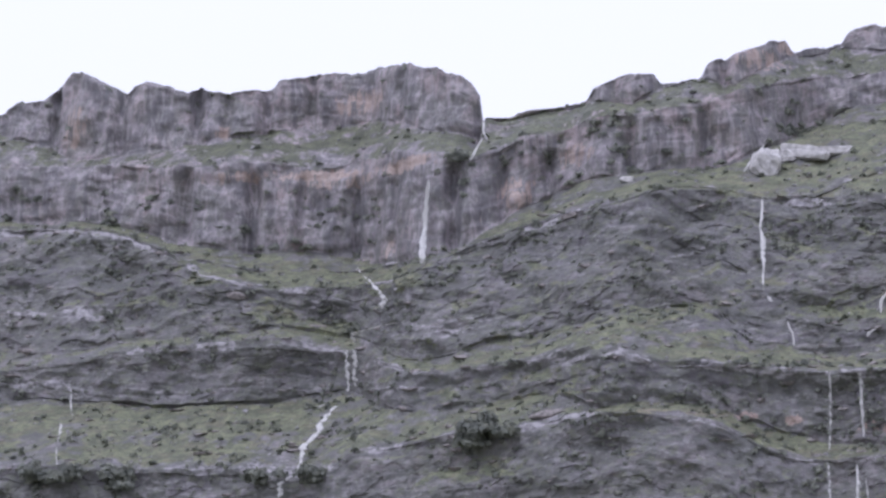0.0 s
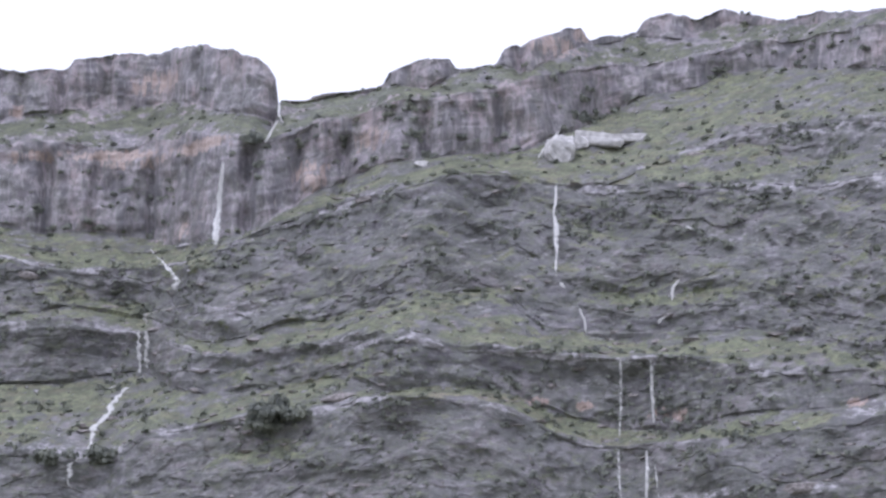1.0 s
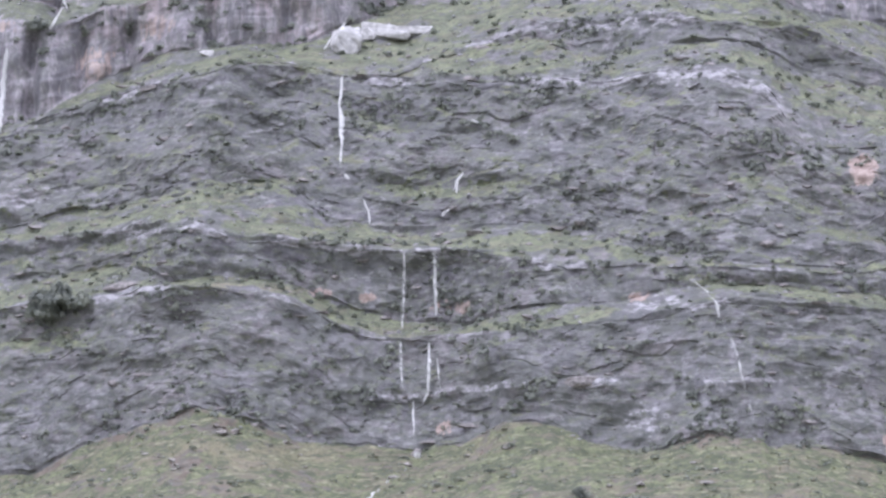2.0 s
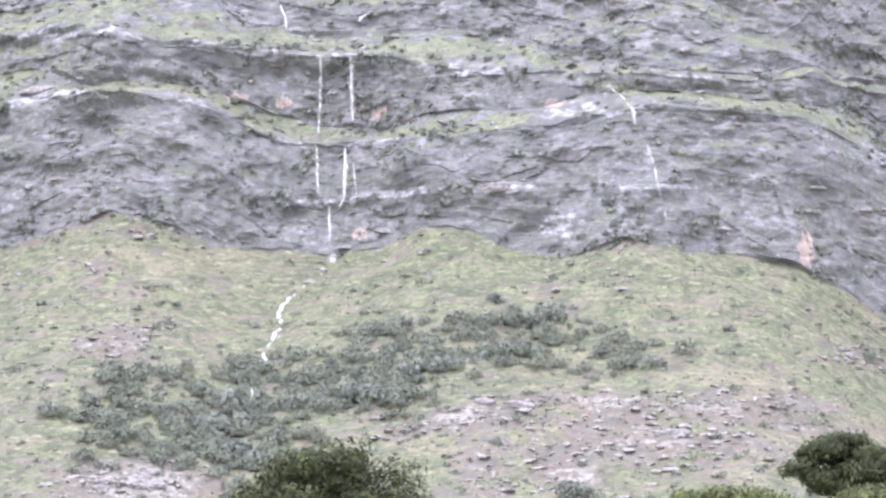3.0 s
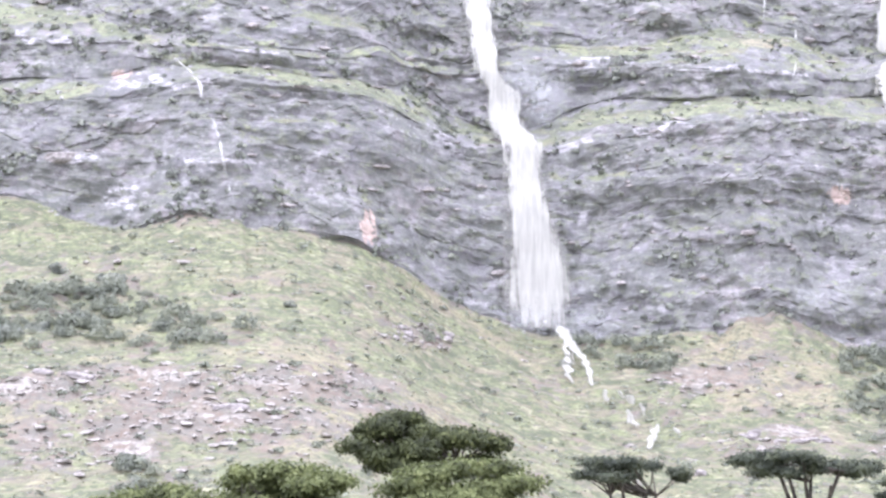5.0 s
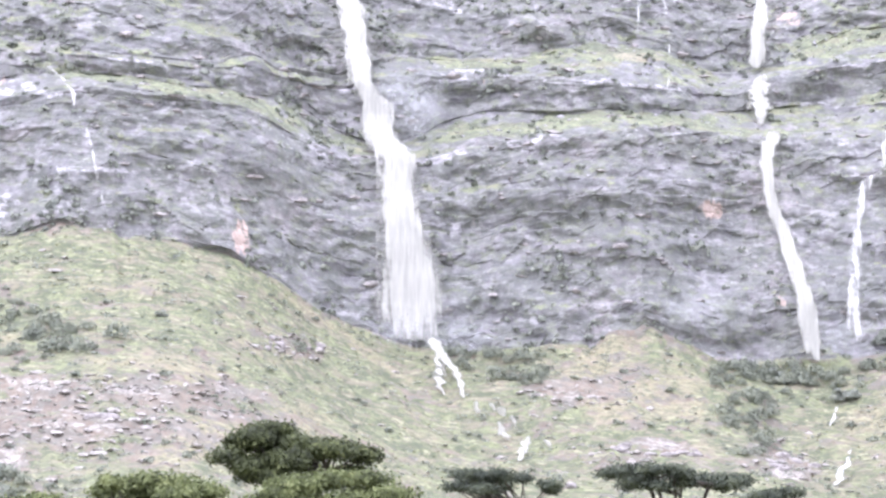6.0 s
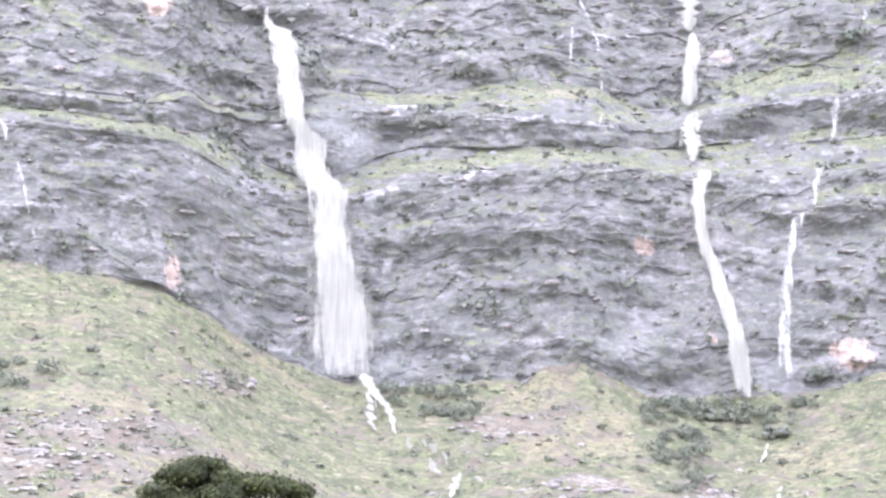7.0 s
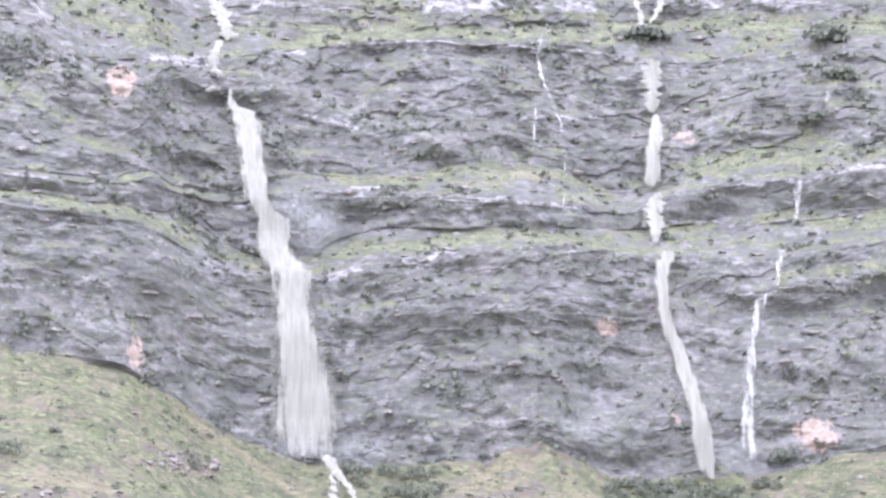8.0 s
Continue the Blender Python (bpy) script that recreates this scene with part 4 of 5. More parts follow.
PALE += [
    (36.8, 116.1, 20.3, 1.2, 0.6),
    (145.4, 181.3, 15.3, 2.4, 0.7),
    (151.6, 157.5, 11.6, 1.2, 0.8),
    (216.7, 186.3, 10.2, 1.4, 0.8),
    (184.4, 154, 9.8, 1.3, 0.6),
    (187.8, 42.7, 8.8, 2.0, 0.9),
    (219.4, 35.3, 5.9, 2.1, 0.9),
    (70.6, 43.8, 18.1, 1.9, 0.5),
]
DRY = [
    (-19.4, 42.8, 16.6, 8.3, 0.8),
    (54.9, 52.9, 22.6, 8.5, 0.7),
    (-97.4, 95.5, 25.3, 6.3, 0.7),
    (60, 37.6, 20.5, 5.5, 0.8),
    (96.3, 67.3, 24.2, 7.6, 0.6),
    (201.7, 164.5, 10.0, 2.0, 0.8),
    (181.8, 57.7, 19.7, 10.6, 0.8),
    (258.9, 53.2, 9.2, 7.6, 0.8),
    (-114.3, 97.3, 25.2, 6.3, 0.6),
    (-104.2, 149.8, 19.7, 2.0, 0.7),
    (91.9, 45.6, 17.2, 11.5, 0.6),
]
SCREE = [
    (19.5, 46.5, 46.2, 5.6, 0.8),
    (39.3, 37.2, 24.4, 6.8, 0.8),
    (0.1, 32.7, 16.3, 9.5, 0.7),
    (-106.4, 69, 11.9, 6.0, 0.8),
    (-92.1, 28.1, 19.3, 9.6, 0.8),
    (95, 66.7, 7.5, 3.8, 1),
    (170.3, 57.6, 13.7, 4.6, 0.7),
    (44.1, 48, 36.2, 5.6, 0.7),
    (-125.4, 94.1, 12.6, 3.2, 0.5),
    (-109.9, 105.5, 8.0, 3.2, 0.7),
    (-32, 104.6, 4.8, 1.9, 0.6),
    (172.9, 38.1, 11.7, 3.7, 0.8),
    (219.3, 38.6, 11.9, 6.0, 0.7),
    (90.3, 66.1, 9.0, 3.7, 0.8),
]
ochre, pale = np.maximum(spots(OCHRE, X, Z), FIELD["rust"]), np.maximum(0.85 * spots(PALE, X, Z), 0.7 * FIELD["bare"])
dry = np.maximum(np.maximum(spots(DRY, X, Z), FIELD["straw"]), 0.26 * hilly) + 0.2 * fbm(X / 40, Y / 40, 0.3, 3) - 0.8 * FIELD["lush"]
scree = np.maximum(spots(SCREE, X, Z), FIELD["scree"]) * (1 - 0.7 * FIELD["lush"])
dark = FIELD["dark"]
# worn lips above the cliffs, and bare stone showing through the scree
for name, r0, r1 in cuts[1:8:2]:
    pale = np.maximum(pale, 0.85 * np.exp(-(((index - r1 + 3) / 5.0) ** 2)) * ease(fbm(X / 26, r0, 0.5, 3), -0.1, 0.4))
pale = np.maximum(pale, 0.4 * ease(flatness, 0.4, 0.75) * cliffy * (1 - upper) * ease(fbm(X / 30, Y / 30, Z / 8, 3), 0.0, 0.45))
pale = np.maximum(pale, 0.7 * scree * ease(fbm(X / 18, Y / 18, 0.9, 3), -0.1, 0.5))
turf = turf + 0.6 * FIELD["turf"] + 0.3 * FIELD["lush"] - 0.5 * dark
turf = turf - 0.5 * scree * (1 + fbm(X / 12, Y / 12, 4.4, 3)) - 0.9 * pale - 0.9 * ochre
# scree is rough underfoot
Z = Z + scree * hilly * (0.9 * ridged(X / 4.5, Y / 4.5, 0.3, 3))

mountain = new("mountain")
tagged(mountain, "layered grey sandstone mountain with grassy ledges and waterfalls", "mountain", kind="structure")
WORDS = {row[0]: row[6] for row in LAYERS}
WORDS["foothill"] = "grassy foothill with scrub, stones and pale bare banks"
WORDS["plateau"] = "grassy plateau behind the skyline"
for name, r0, r1 in cuts:
    sel = slice(r0, r1)
    me = mesh_of(name, np.stack([X[sel], Y[sel], Z[sel]], -1).reshape(-1, 3), grid_faces(r1 - r0, NX), name in ("foothill", "plateau", "upper_cliff", "rim_slope", "summit_cliff"))
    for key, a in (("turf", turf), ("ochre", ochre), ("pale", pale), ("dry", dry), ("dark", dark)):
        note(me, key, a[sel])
    part(name, me, M_HILL if name == "foothill" else M_UPPER if name in ("upper_cliff", "rim_slope", "summit_cliff", "plateau") else M_LOWER, mountain, WORDS[name])

TOP_Z = np.maximum.accumulate(Z[:-11], axis=0)


def column(x):
    return int(np.clip(np.searchsorted(XS, x), 1, NX - 2))


def face_y(x, z):
    """How far off the mountain's face is at x along the range, at the height z."""
    c = column(x)
    return float(np.interp(z, TOP_Z[:, c], Y[:-11, c]))


# ---------------------------------------------------------------- water
def stream(name, label, runs, seed, water=None, force=1.0):
    """A waterfall or torrent: runs of (x, z, width) from top to bottom, each one ragged sheet of water that follows the rock."""
    thing = new(name)
    tagged(thing, label, "waterfall", group="waterfalls on the mountain")
    for k, run in enumerate(runs):
        a = np.array(run, float)
        length = np.concatenate([[0], np.cumsum(np.hypot(np.diff(a[:, 0]), np.diff(a[:, 1])))])
        n = max(int(length[-1] / 0.5), 6)
        s = np.linspace(0, length[-1], n)
        px, pz, pw = (np.interp(s, length, a[:, i]) for i in range(3))
        rough = 0.8 if name == "torrent" or length[-1] > 1.25 * abs(a[0, 1] - a[-1, 1]) else 0.15
        if a[0, 1] < 90 and pw.mean() < 2.0:                 # water over stones on the foothill
            rough = 0.9
        if water and length[-1] < 22:
            rough = max(rough, 0.5)
        if rough > 0.4:
            px = px + (0.15 if water else 0.5) * pw * fbm(s / 1.8, seed + 2.5, k * 1.3, 3)
            pw = pw * (1 + 0.6 * fbm(s / 1.6, seed + 4.5, k * 1.9, 2))
        px = px + 0.22 * np.minimum(pw, 1.8) * fbm(s / 4.0, seed, k * 2.2, 3)
        pw = pw * (1 + 0.3 / (1 + pw / 3) * fbm(s / 5, seed + 0.4, k * 3.1, 3))
        near = np.array([min(face_y(x + o * w, z) for o in (-0.5, -0.25, 0, 0.25, 0.5)) for x, z, w in zip(px, pz, pw)])
        near = np.array([near[max(0, i - 8):i + 9].min() for i in range(n)]) - 0.7
        near = np.convolve(np.pad(near, 12, "edge"), np.ones(25) / 25, "valid")
        m = int(np.clip(pw.mean() / 0.3, 5, 50))
        t = np.linspace(-1, 1, m)[None, :]
        ragged = 0.07 / (1 + pw.mean() / 4) * perlin(s[:, None] / (1.6 + 0.3 * pw.mean()), t * 1.5, seed + k)
        wx = px[:, None] + (t * (0.62 if pw.mean() < 2.2 else 0.68) + ragged * np.abs(t)) * pw[:, None]
        wy = near[:, None] - 0.3 * (1 - t * t) * np.minimum(pw, 3)[:, None] + 0.12 * perlin(wx / 0.9, 0.3, s[:, None] / 12)
        wz = np.broadcast_to(pz[:, None], wx.shape)
        fade = min(1.0 + 0.2 * pw.mean(), 0.25 * length[-1])
        ends = np.clip(np.minimum(s / fade, (length[-1] - s) / max(fade, 0.08 * length[-1]))[:, None], 0, 1)
        full = np.clip(1.0 + 0.08 * pw, 1.0, 1.2)[:, None]
        thin = length[-1] > 9 and pw.mean() < 2.2
        full = full * (1 - 0.3 * s[:, None] / length[-1]) if thin else full
        if pw.mean() < 2.2:                                   # a thin fall breaks up on the way down
            full = full + 0.5 * fbm(seed + 0.6, k * 1.7, s / 1.4, 3)[:, None]
        full = full * force
        body = full * (1.05 - 1.25 * np.abs(t) ** 2.0) + 0.3 * perlin(wx / 1.1, seed, s[:, None] / 14) + (0.2 + 0.35 * np.abs(t)) / (1 + pw.mean() / 12) * fbm(wx / 1.3, seed + 1.7, s[:, None] / 14, 3) + rough * perlin(wx / 1.3, seed + 0.7, wz / 1.1) - 0.7 * (1 - ends)
        me = mesh_of("cascade", np.stack([wx, wy, wz], -1).reshape(-1, 3), grid_faces(n, m))
        note(me, "body", body)
        part("cascade", me, water or M_WATER, thing)
    return thing


def spray(thing, clouds, seed):
    """Drifting spray: fine flakes round (x, z, half width, half height, how many)."""
    r = np.random.default_rng(seed)
    verts = []
    for cx, cz, rx, rz, n in clouds:
        p = r.normal(size=(n, 3)) * (rx * 0.5, 1.5, rz * 0.5)
        y = face_y(cx, cz) - 3.0
        c = p + (cx, y, cz)
        size = r.uniform(0.1, 0.4, (n, 1))
        lie_in = Vector((0.0, -0.6, 0.8))
        for _ in range(3):
            o = r.normal(size=(n, 3))
            o -= 0.8 * (o @ np.array(lie_in))[:, None] * np.array(lie_in)
            verts.append(c + o * size)
    v = np.stack([np.concatenate(verts[i::3]) for i in range(3)], 1).reshape(-1, 3)
    me = mesh_of("spray", v, np.arange(len(v)).reshape(-1, 3), False)
    ob = part("spray", me, M_SPRAY, thing, "thin white spray drifting off the fall")
    tagged(ob, kind="stuff")


fall = stream("waterfall", "thin white waterfall dropping free from the upper cliff", [
        [(-195.1, 242.8, 1.26), (-195.9, 234.7, 1.98), (-196.3, 223, 2.33), (-194.9, 212, 2.31)],
        [(-178.7, 265.4, 0.73), (-178.7, 261.2, 1.28), (-176.9, 257.9, 0.55)],
        [(-177.5, 256.7, 0.73), (-179.6, 252.4, 1.08), (-181.2, 249, 1.08)],
], 1)
fall = stream("torrent", "white torrent tumbling down the grassy gully", [
        [(-221.5, 216.4, 0.92), (-218.5, 213, 1.1), (-214.4, 209.8, 0.91), (-207.7, 201.1, 2.86), (-207.9, 196.7, 1.61)],
        [(-200.5, 191.6, 2.46), (-209.1, 191.3, 1.43), (-217.8, 190.9, 1.8), (-218.9, 187.9, 1.08)],
        [(-220, 185.5, 1.25), (-219.5, 178, 1.43), (-219.2, 171, 1.25)],
        [(-216.8, 184.7, 1.61), (-216, 177.5, 1.6), (-216.1, 171.8, 1.07)],
        [(-227.7, 165.3, 1.42), (-225.5, 166.1, 0.89)],
        [(-219.1, 163.7, 1.59), (-221.9, 160, 2.28), (-221.9, 153.4, 1.74), (-224.4, 147.8, 2.07), (-224.2, 143.3, 1.37), (-224.3, 137.4, 1.19), (-227.3, 136.1, 1.02), (-229.3, 134, 2.03), (-229.4, 127, 1.35)],
], 2)
fall = stream("waterfall", "narrow trickle down the dark side cliff", [
        [(-316.1, 177.7, 0.72), (-314.3, 171.3, 0.72), (-311.3, 164.5, 0.53)],
        [(-311.2, 161.3, 1.42), (-309.2, 155.2, 1.05), (-308.1, 150.4, 0.87), (-305.2, 141.6, 0.52)],
], 3, None, 0.7)
fall = stream("waterfall", "thin white cascade below the pale slabs", [
        [(-83.6, 249.8, 0.9), (-86.9, 244.6, 1.07), (-90.1, 238.9, 0.89)],
        [(-82.4, 225.3, 0.87), (-82.3, 219.5, 1.22), (-82.5, 214.2, 0.87), (-81.2, 210, 1.73), (-81.3, 203.8, 1.55), (-80.8, 200.8, 0.86), (-81, 194.6, 1.03), (-80.6, 191.4, 0.85)],
        [(-79.5, 190.2, 1.02), (-78.4, 188.2, 2.04)],
        [(-73.1, 180.9, 0.68), (-71.6, 177.3, 1.01), (-71, 172.9, 0.67)],
        [(-40.9, 206.8, 2.39), (-38.7, 205.4, 1.36)],
        [(-42.7, 188.2, 1.35), (-44.6, 185.4, 1.51), (-44.8, 181.1, 0.67)],
        [(-45.4, 176.6, 0.67), (-47.8, 175.3, 1.34), (-49, 173.2, 0.67)],
], 4)
fall = stream("waterfall", "pair of thin falls over the dark band", [
        [(-59.1, 161, 1.16), (-59, 148.9, 0.99), (-59, 136, 0.65)],
        [(-50.1, 160.3, 1.48), (-49.6, 151.5, 1.31), (-49.4, 139.3, 0.65)],
        [(-59.5, 133.8, 0.98), (-58.9, 125.1, 0.98), (-58.3, 118.2, 0.81), (-57.2, 116.1, 1.13)],
        [(-50.9, 132.3, 1.46), (-50.6, 125.5, 1.3), (-50.7, 117, 1.29), (-52.4, 112.5, 0.97)],
        [(-48.5, 128.3, 0.65), (-47.8, 122.8, 0.65), (-47.2, 116.4, 0.5)],
        [(-55, 114.7, 0.81), (-54.7, 107.9, 0.81), (-54.3, 99.5, 0.5)],
        [(-53.1, 98.4, 2.57), (-53.1, 95.9, 2.56)],
        [(-55.7, 92.9, 1.27), (-56.2, 91.8, 0.79)],
        [(-60.3, 88.6, 1.58), (-60.4, 87.1, 1.1)],
        [(-62.4, 85.1, 0.94), (-64.8, 81.7, 1.24), (-65.2, 78, 1.54), (-64.2, 73.5, 1.22), (-66.5, 68.6, 1.51), (-67.3, 65.4, 1.05), (-66.6, 60.6, 0.89)],
        [(-68.1, 55.2, 0.74), (-67.2, 48.6, 0.58)],
], 5, None, 0.58)
fall = stream("waterfall", "faint trickle over the grey slabs", [
        [(23.6, 147.4, 1.12), (28.5, 142.9, 1.27), (31.8, 138, 0.94), (32.2, 133.8, 0.5)],
        [(35.1, 129.1, 0.63), (36.9, 122.1, 0.78), (38.6, 113.8, 0.78), (40.6, 105.6, 0.62), (42.4, 97.4, 0.62)],
], 6, None, 0.45)
PLUNGE = [
    [(108.8, 223.3, 5.94), (110.3, 217.1, 5.22), (111.5, 211.4, 3.8), (111.7, 207.1, 4.47)],
    [(109.1, 205.2, 3.43), (106.2, 200.6, 2.73), (105.9, 195.2, 3.06), (108.4, 192.2, 3.73)],
    [(107.4, 188.8, 3.38), (104, 186.7, 3.71)],
    [(111, 188.7, 2.03), (111.1, 184.3, 2.36), (110.3, 181.2, 1.68)],
    [(111, 186.6, 2.4), (111.6, 182.8, 3), (114.7, 180.7, 7.1), (115.5, 170.4, 7.3), (116.6, 161.1, 6.9), (116.8, 151.3, 6.5), (118.7, 147.2, 7.2), (121.1, 144.6, 9.5), (121.3, 136.1, 9.5), (123, 131.7, 9.5), (125.6, 128.4, 10.7), (126.2, 122.4, 10.3), (126.3, 114.6, 9.6), (127.1, 106.2, 10.8), (128.4, 96.3, 14.2), (128.9, 86.3, 16.6), (129.4, 78.1, 17.4), (129.9, 73.1, 17.2)],
]
BELOW = [
    [(133.4, 73.2, 4.6), (134.7, 70.4, 3.6), (135.6, 67.5, 2.6), (137.1, 63.8, 2.1), (138.2, 59.7, 1.5), (138.6, 54.9, 1.1)],
    [(133.7, 68.4, 1.6), (132.6, 62.1, 2.2), (132.8, 58.2, 2.2), (134, 55.5, 1.4)],
    [(135.7, 68.1, 0.79), (135.4, 64.2, 0.94), (136.2, 61, 0.62)],
    [(140.4, 54.1, 1.54), (141, 52.8, 2.14), (141.4, 50.4, 1.98)],
    [(144.8, 53.2, 1.53), (146.3, 50.9, 1.37)],
    [(146.9, 52.1, 2.14), (148.3, 49.7, 1.52)],
    [(145.5, 47.8, 1.67), (146.3, 44.2, 2.56), (148, 42.8, 1.5)],
    [(151.5, 43.5, 1.8), (149.8, 40.2, 2.09), (147.5, 36.5, 1.63)],
    [(155.4, 43, 1.79), (157.9, 40.3, 1.63)],
    [(149.2, 49.6, 1.37), (150.6, 46.3, 1.36)],
]
fall = stream("waterfall", "great white waterfall plunging in steps down the dark cliff", PLUNGE + BELOW, 7, M_SILT)
spray(fall, [(132.7, 142.2, 8.5, 10.5, 7500), (125.8, 148.2, 5.5, 4.6, 1800), (143.2, 74.7, 11.5, 6.6, 5000), (125.7, 74.6, 10.5, 4.8, 3500)], 3)
fall = stream("waterfall", "second white waterfall sliding over the cliff edge", [
        [(248.9, 235.9, 2.13), (248.9, 229.5, 2.13), (248.1, 223.2, 2.47)],
        [(258.2, 236.3, 3.2), (255.5, 231, 2.13), (250.5, 224.9, 1.41)],
        [(248.3, 209.9, 4.8), (246.5, 201.1, 6.2), (246.4, 194, 4.5), (246.8, 191.4, 2.4)],
        [(246.6, 190.4, 2.4), (245.9, 186.2, 3.8), (243.1, 176, 4.4), (242.1, 164.8, 4.7)],
        [(240.8, 161.1, 3.3), (238.5, 154.8, 6), (238.9, 150.4, 4.3), (238.3, 144.1, 2.1)],
        [(237.3, 156.5, 1.7), (236.3, 149.2, 1.7)],
        [(240.3, 141.2, 5.2), (237.7, 136, 4.6), (236.4, 130.3, 3.9), (236.4, 121.7, 3.9), (238.3, 114.9, 3.9), (241.5, 104.7, 4.3), (243.4, 94.4, 5), (244.9, 84.2, 5.4), (246.3, 74.2, 6), (247.3, 71.3, 5.7)],
], 8, M_SILT)
spray(fall, [(206.7, 83.9, 17.4, 6.3, 4000), (254.7, 77.9, 11.1, 7.2, 4500)], 4)
fall = stream("waterfall", "slender fall breaking over mossy steps", [
        [(300.5, 210.6, 0.85), (300, 206.5, 1.02)],
        [(298.7, 199.3, 1.69), (297.8, 194, 1.52)],
        [(284.3, 168.1, 2.3), (283.4, 161, 2.3), (281.6, 151.9, 1.6)],
        [(274.3, 143.4, 2.4), (272, 136.3, 1.9), (270.4, 129, 2.1)],
        [(270.3, 129.5, 1.9), (266.6, 126.4, 3.2), (265, 123.3, 2.6), (263.5, 116.8, 1.9), (261.4, 108.8, 2.4), (259.6, 100.2, 3.2), (259, 89.8, 3.5), (259.7, 75.6, 2.9)],
        [(259.5, 98.4, 2.2), (257.6, 89.7, 2.2), (257.6, 79.7, 1.6)],
], 9, None, 0.4)
fall = stream("waterfall", "hair-thin falls beside the great waterfall", [
        [(212.1, 216.5, 1.04), (209.7, 208.1, 1.03), (210, 201.5, 1.37), (210.8, 195.9, 1.02), (212.6, 188.1, 1.19), (214, 181.3, 1.19), (214, 172.4, 0.67), (213.1, 164.5, 0.5)],
        [(206.2, 189.1, 0.85), (204.2, 172.1, 0.67)],
        [(210.6, 159.2, 0.66), (209, 152.2, 0.5)],
], 10, None, 0.45)
fall = stream("torrent", "small white stream in the scrub below the falls", [
        [(245.4, 56.8, 1.08), (242.4, 50.8, 0.92)],
        [(241.5, 44, 1.51), (237.9, 39.3, 1.5), (234.1, 36, 1.79), (231.3, 32.7, 1.77)],
], 11)


# ---------------------------------------------------------------- scrub, thickets and stones on the slopes
def tufts(r, centres, radii, leaves, flat=0.75, leaf=0.42, wide=1.0):
    """Bushes: each a rounded crown of small leaf sprays that face outwards, as one array of quads."""
    n = len(centres)
    d = r.normal(size=(n, leaves, 3))
    d /= np.linalg.norm(d, axis=-1, keepdims=True)
    d[..., 2] = np.abs(d[..., 2]) * 1.15 - 0.25
    dist = r.uniform(0.55, 1.05, (n, leaves, 1))
    lumps = 1 + 0.25 * np.sin(d[..., :1] * 5 + r.uniform(0, 6, (n, 1, 1))) * np.cos(d[..., 1:2] * 4 + r.uniform(0, 6, (n, 1, 1)))
    rad = radii[:, None, None]
    c = centres[:, None, :] + d * dist * lumps * rad * (wide, 1.0, flat)
    way = d + (0, 0, 0.25) + 0.45 * r.normal(size=d.shape)
    way /= np.linalg.norm(way, axis=-1, keepdims=True)
    side = np.cross(way, r.normal(size=d.shape))
    side /= np.linalg.norm(side, axis=-1, keepdims=True)
    up = np.cross(way, side)
    s = rad * leaf * r.uniform(0.6, 1.2, (n, leaves, 1))
    q = np.stack([c - side * s - up * s * 0.6, c + side * s * 0.8 - up * s, c + side * s + up * s * 0.7, c - side * s * 0.7 + up * s], 2)
    v = q.reshape(-1, 3)
    return v, np.arange(len(v)).reshape(-1, 4)


def scatter(r, weight, n):
    """n places on the mountain, picked by weight per vertex; returns x, y, z."""
    w = (weight * dens).ravel()
    i = r.choice(w.size, n, p=w / w.sum())
    x = X.ravel()[i] + r.uniform(-0.4, 0.4, n)
    return np.stack([x, Y.ravel()[i], Z.ravel()[i]], -1)


dens = np.sqrt(np.gradient(Y, axis=0) ** 2 + np.gradient(Z, axis=0) ** 2) * (np.abs(X) < 440)
dens[-11:] = 0
rng = np.random.default_rng(11)
THICKET = [
    (-75, 42, 24, 14, 1),
    (-96, 45, 18, 12, 0.9),
    (-29.5, 65.5, 21.9, 8.8, 1),
    (-0.3, 69.1, 26.4, 8.1, 1),
    (-40.8, 53.2, 20.3, 7.3, 1),
    (-72, 45.3, 15.8, 8.6, 1),
    (-64.3, 60.3, 11.9, 6.0, 0.8),
    (14.3, 62.8, 20.3, 5.8, 0.8),
    (-93.9, 56.1, 13.2, 5.9, 0.6),
    (140.6, 68.2, 7.9, 4.7, 0.5),
    (156.5, 64.7, 12.5, 6.2, 0.5),
    (231.7, 64.9, 17.3, 9.5, 0.8),
    (216.4, 48.2, 9.1, 7.6, 0.7),
    (246.1, 69.3, 14.3, 4.8, 0.8),
    (13.4, 21.6, 8.0, 4.0, 0.7),
    (95.2, 67.6, 6.1, 3.0, 0.6),
]
thick = spots(THICKET, X, Z)
clump = ease(fbm(X / 14, Y / 14, Z / 14, 3), -0.15, 0.6)
hill_rows = np.broadcast_to(hilly, X.shape)


def growth(name, label, category, weight, n, size, leaves, material, sink=0.25, flat=0.75, leaf=0.42, wide=1.0):
    p = scatter(rng, weight, n)
    rad = size[0] + (size[1] - size[0]) * rng.random(n) ** 2.2
    p[:, 2] += rad * (flat - sink) * 0.5
    v, f = tufts(rng, p, rad, leaves, flat, leaf, wide)
    ob = part(name, mesh_of(name, v, f, False), material)
    return tagged(ob, label, category, kind="stuff")


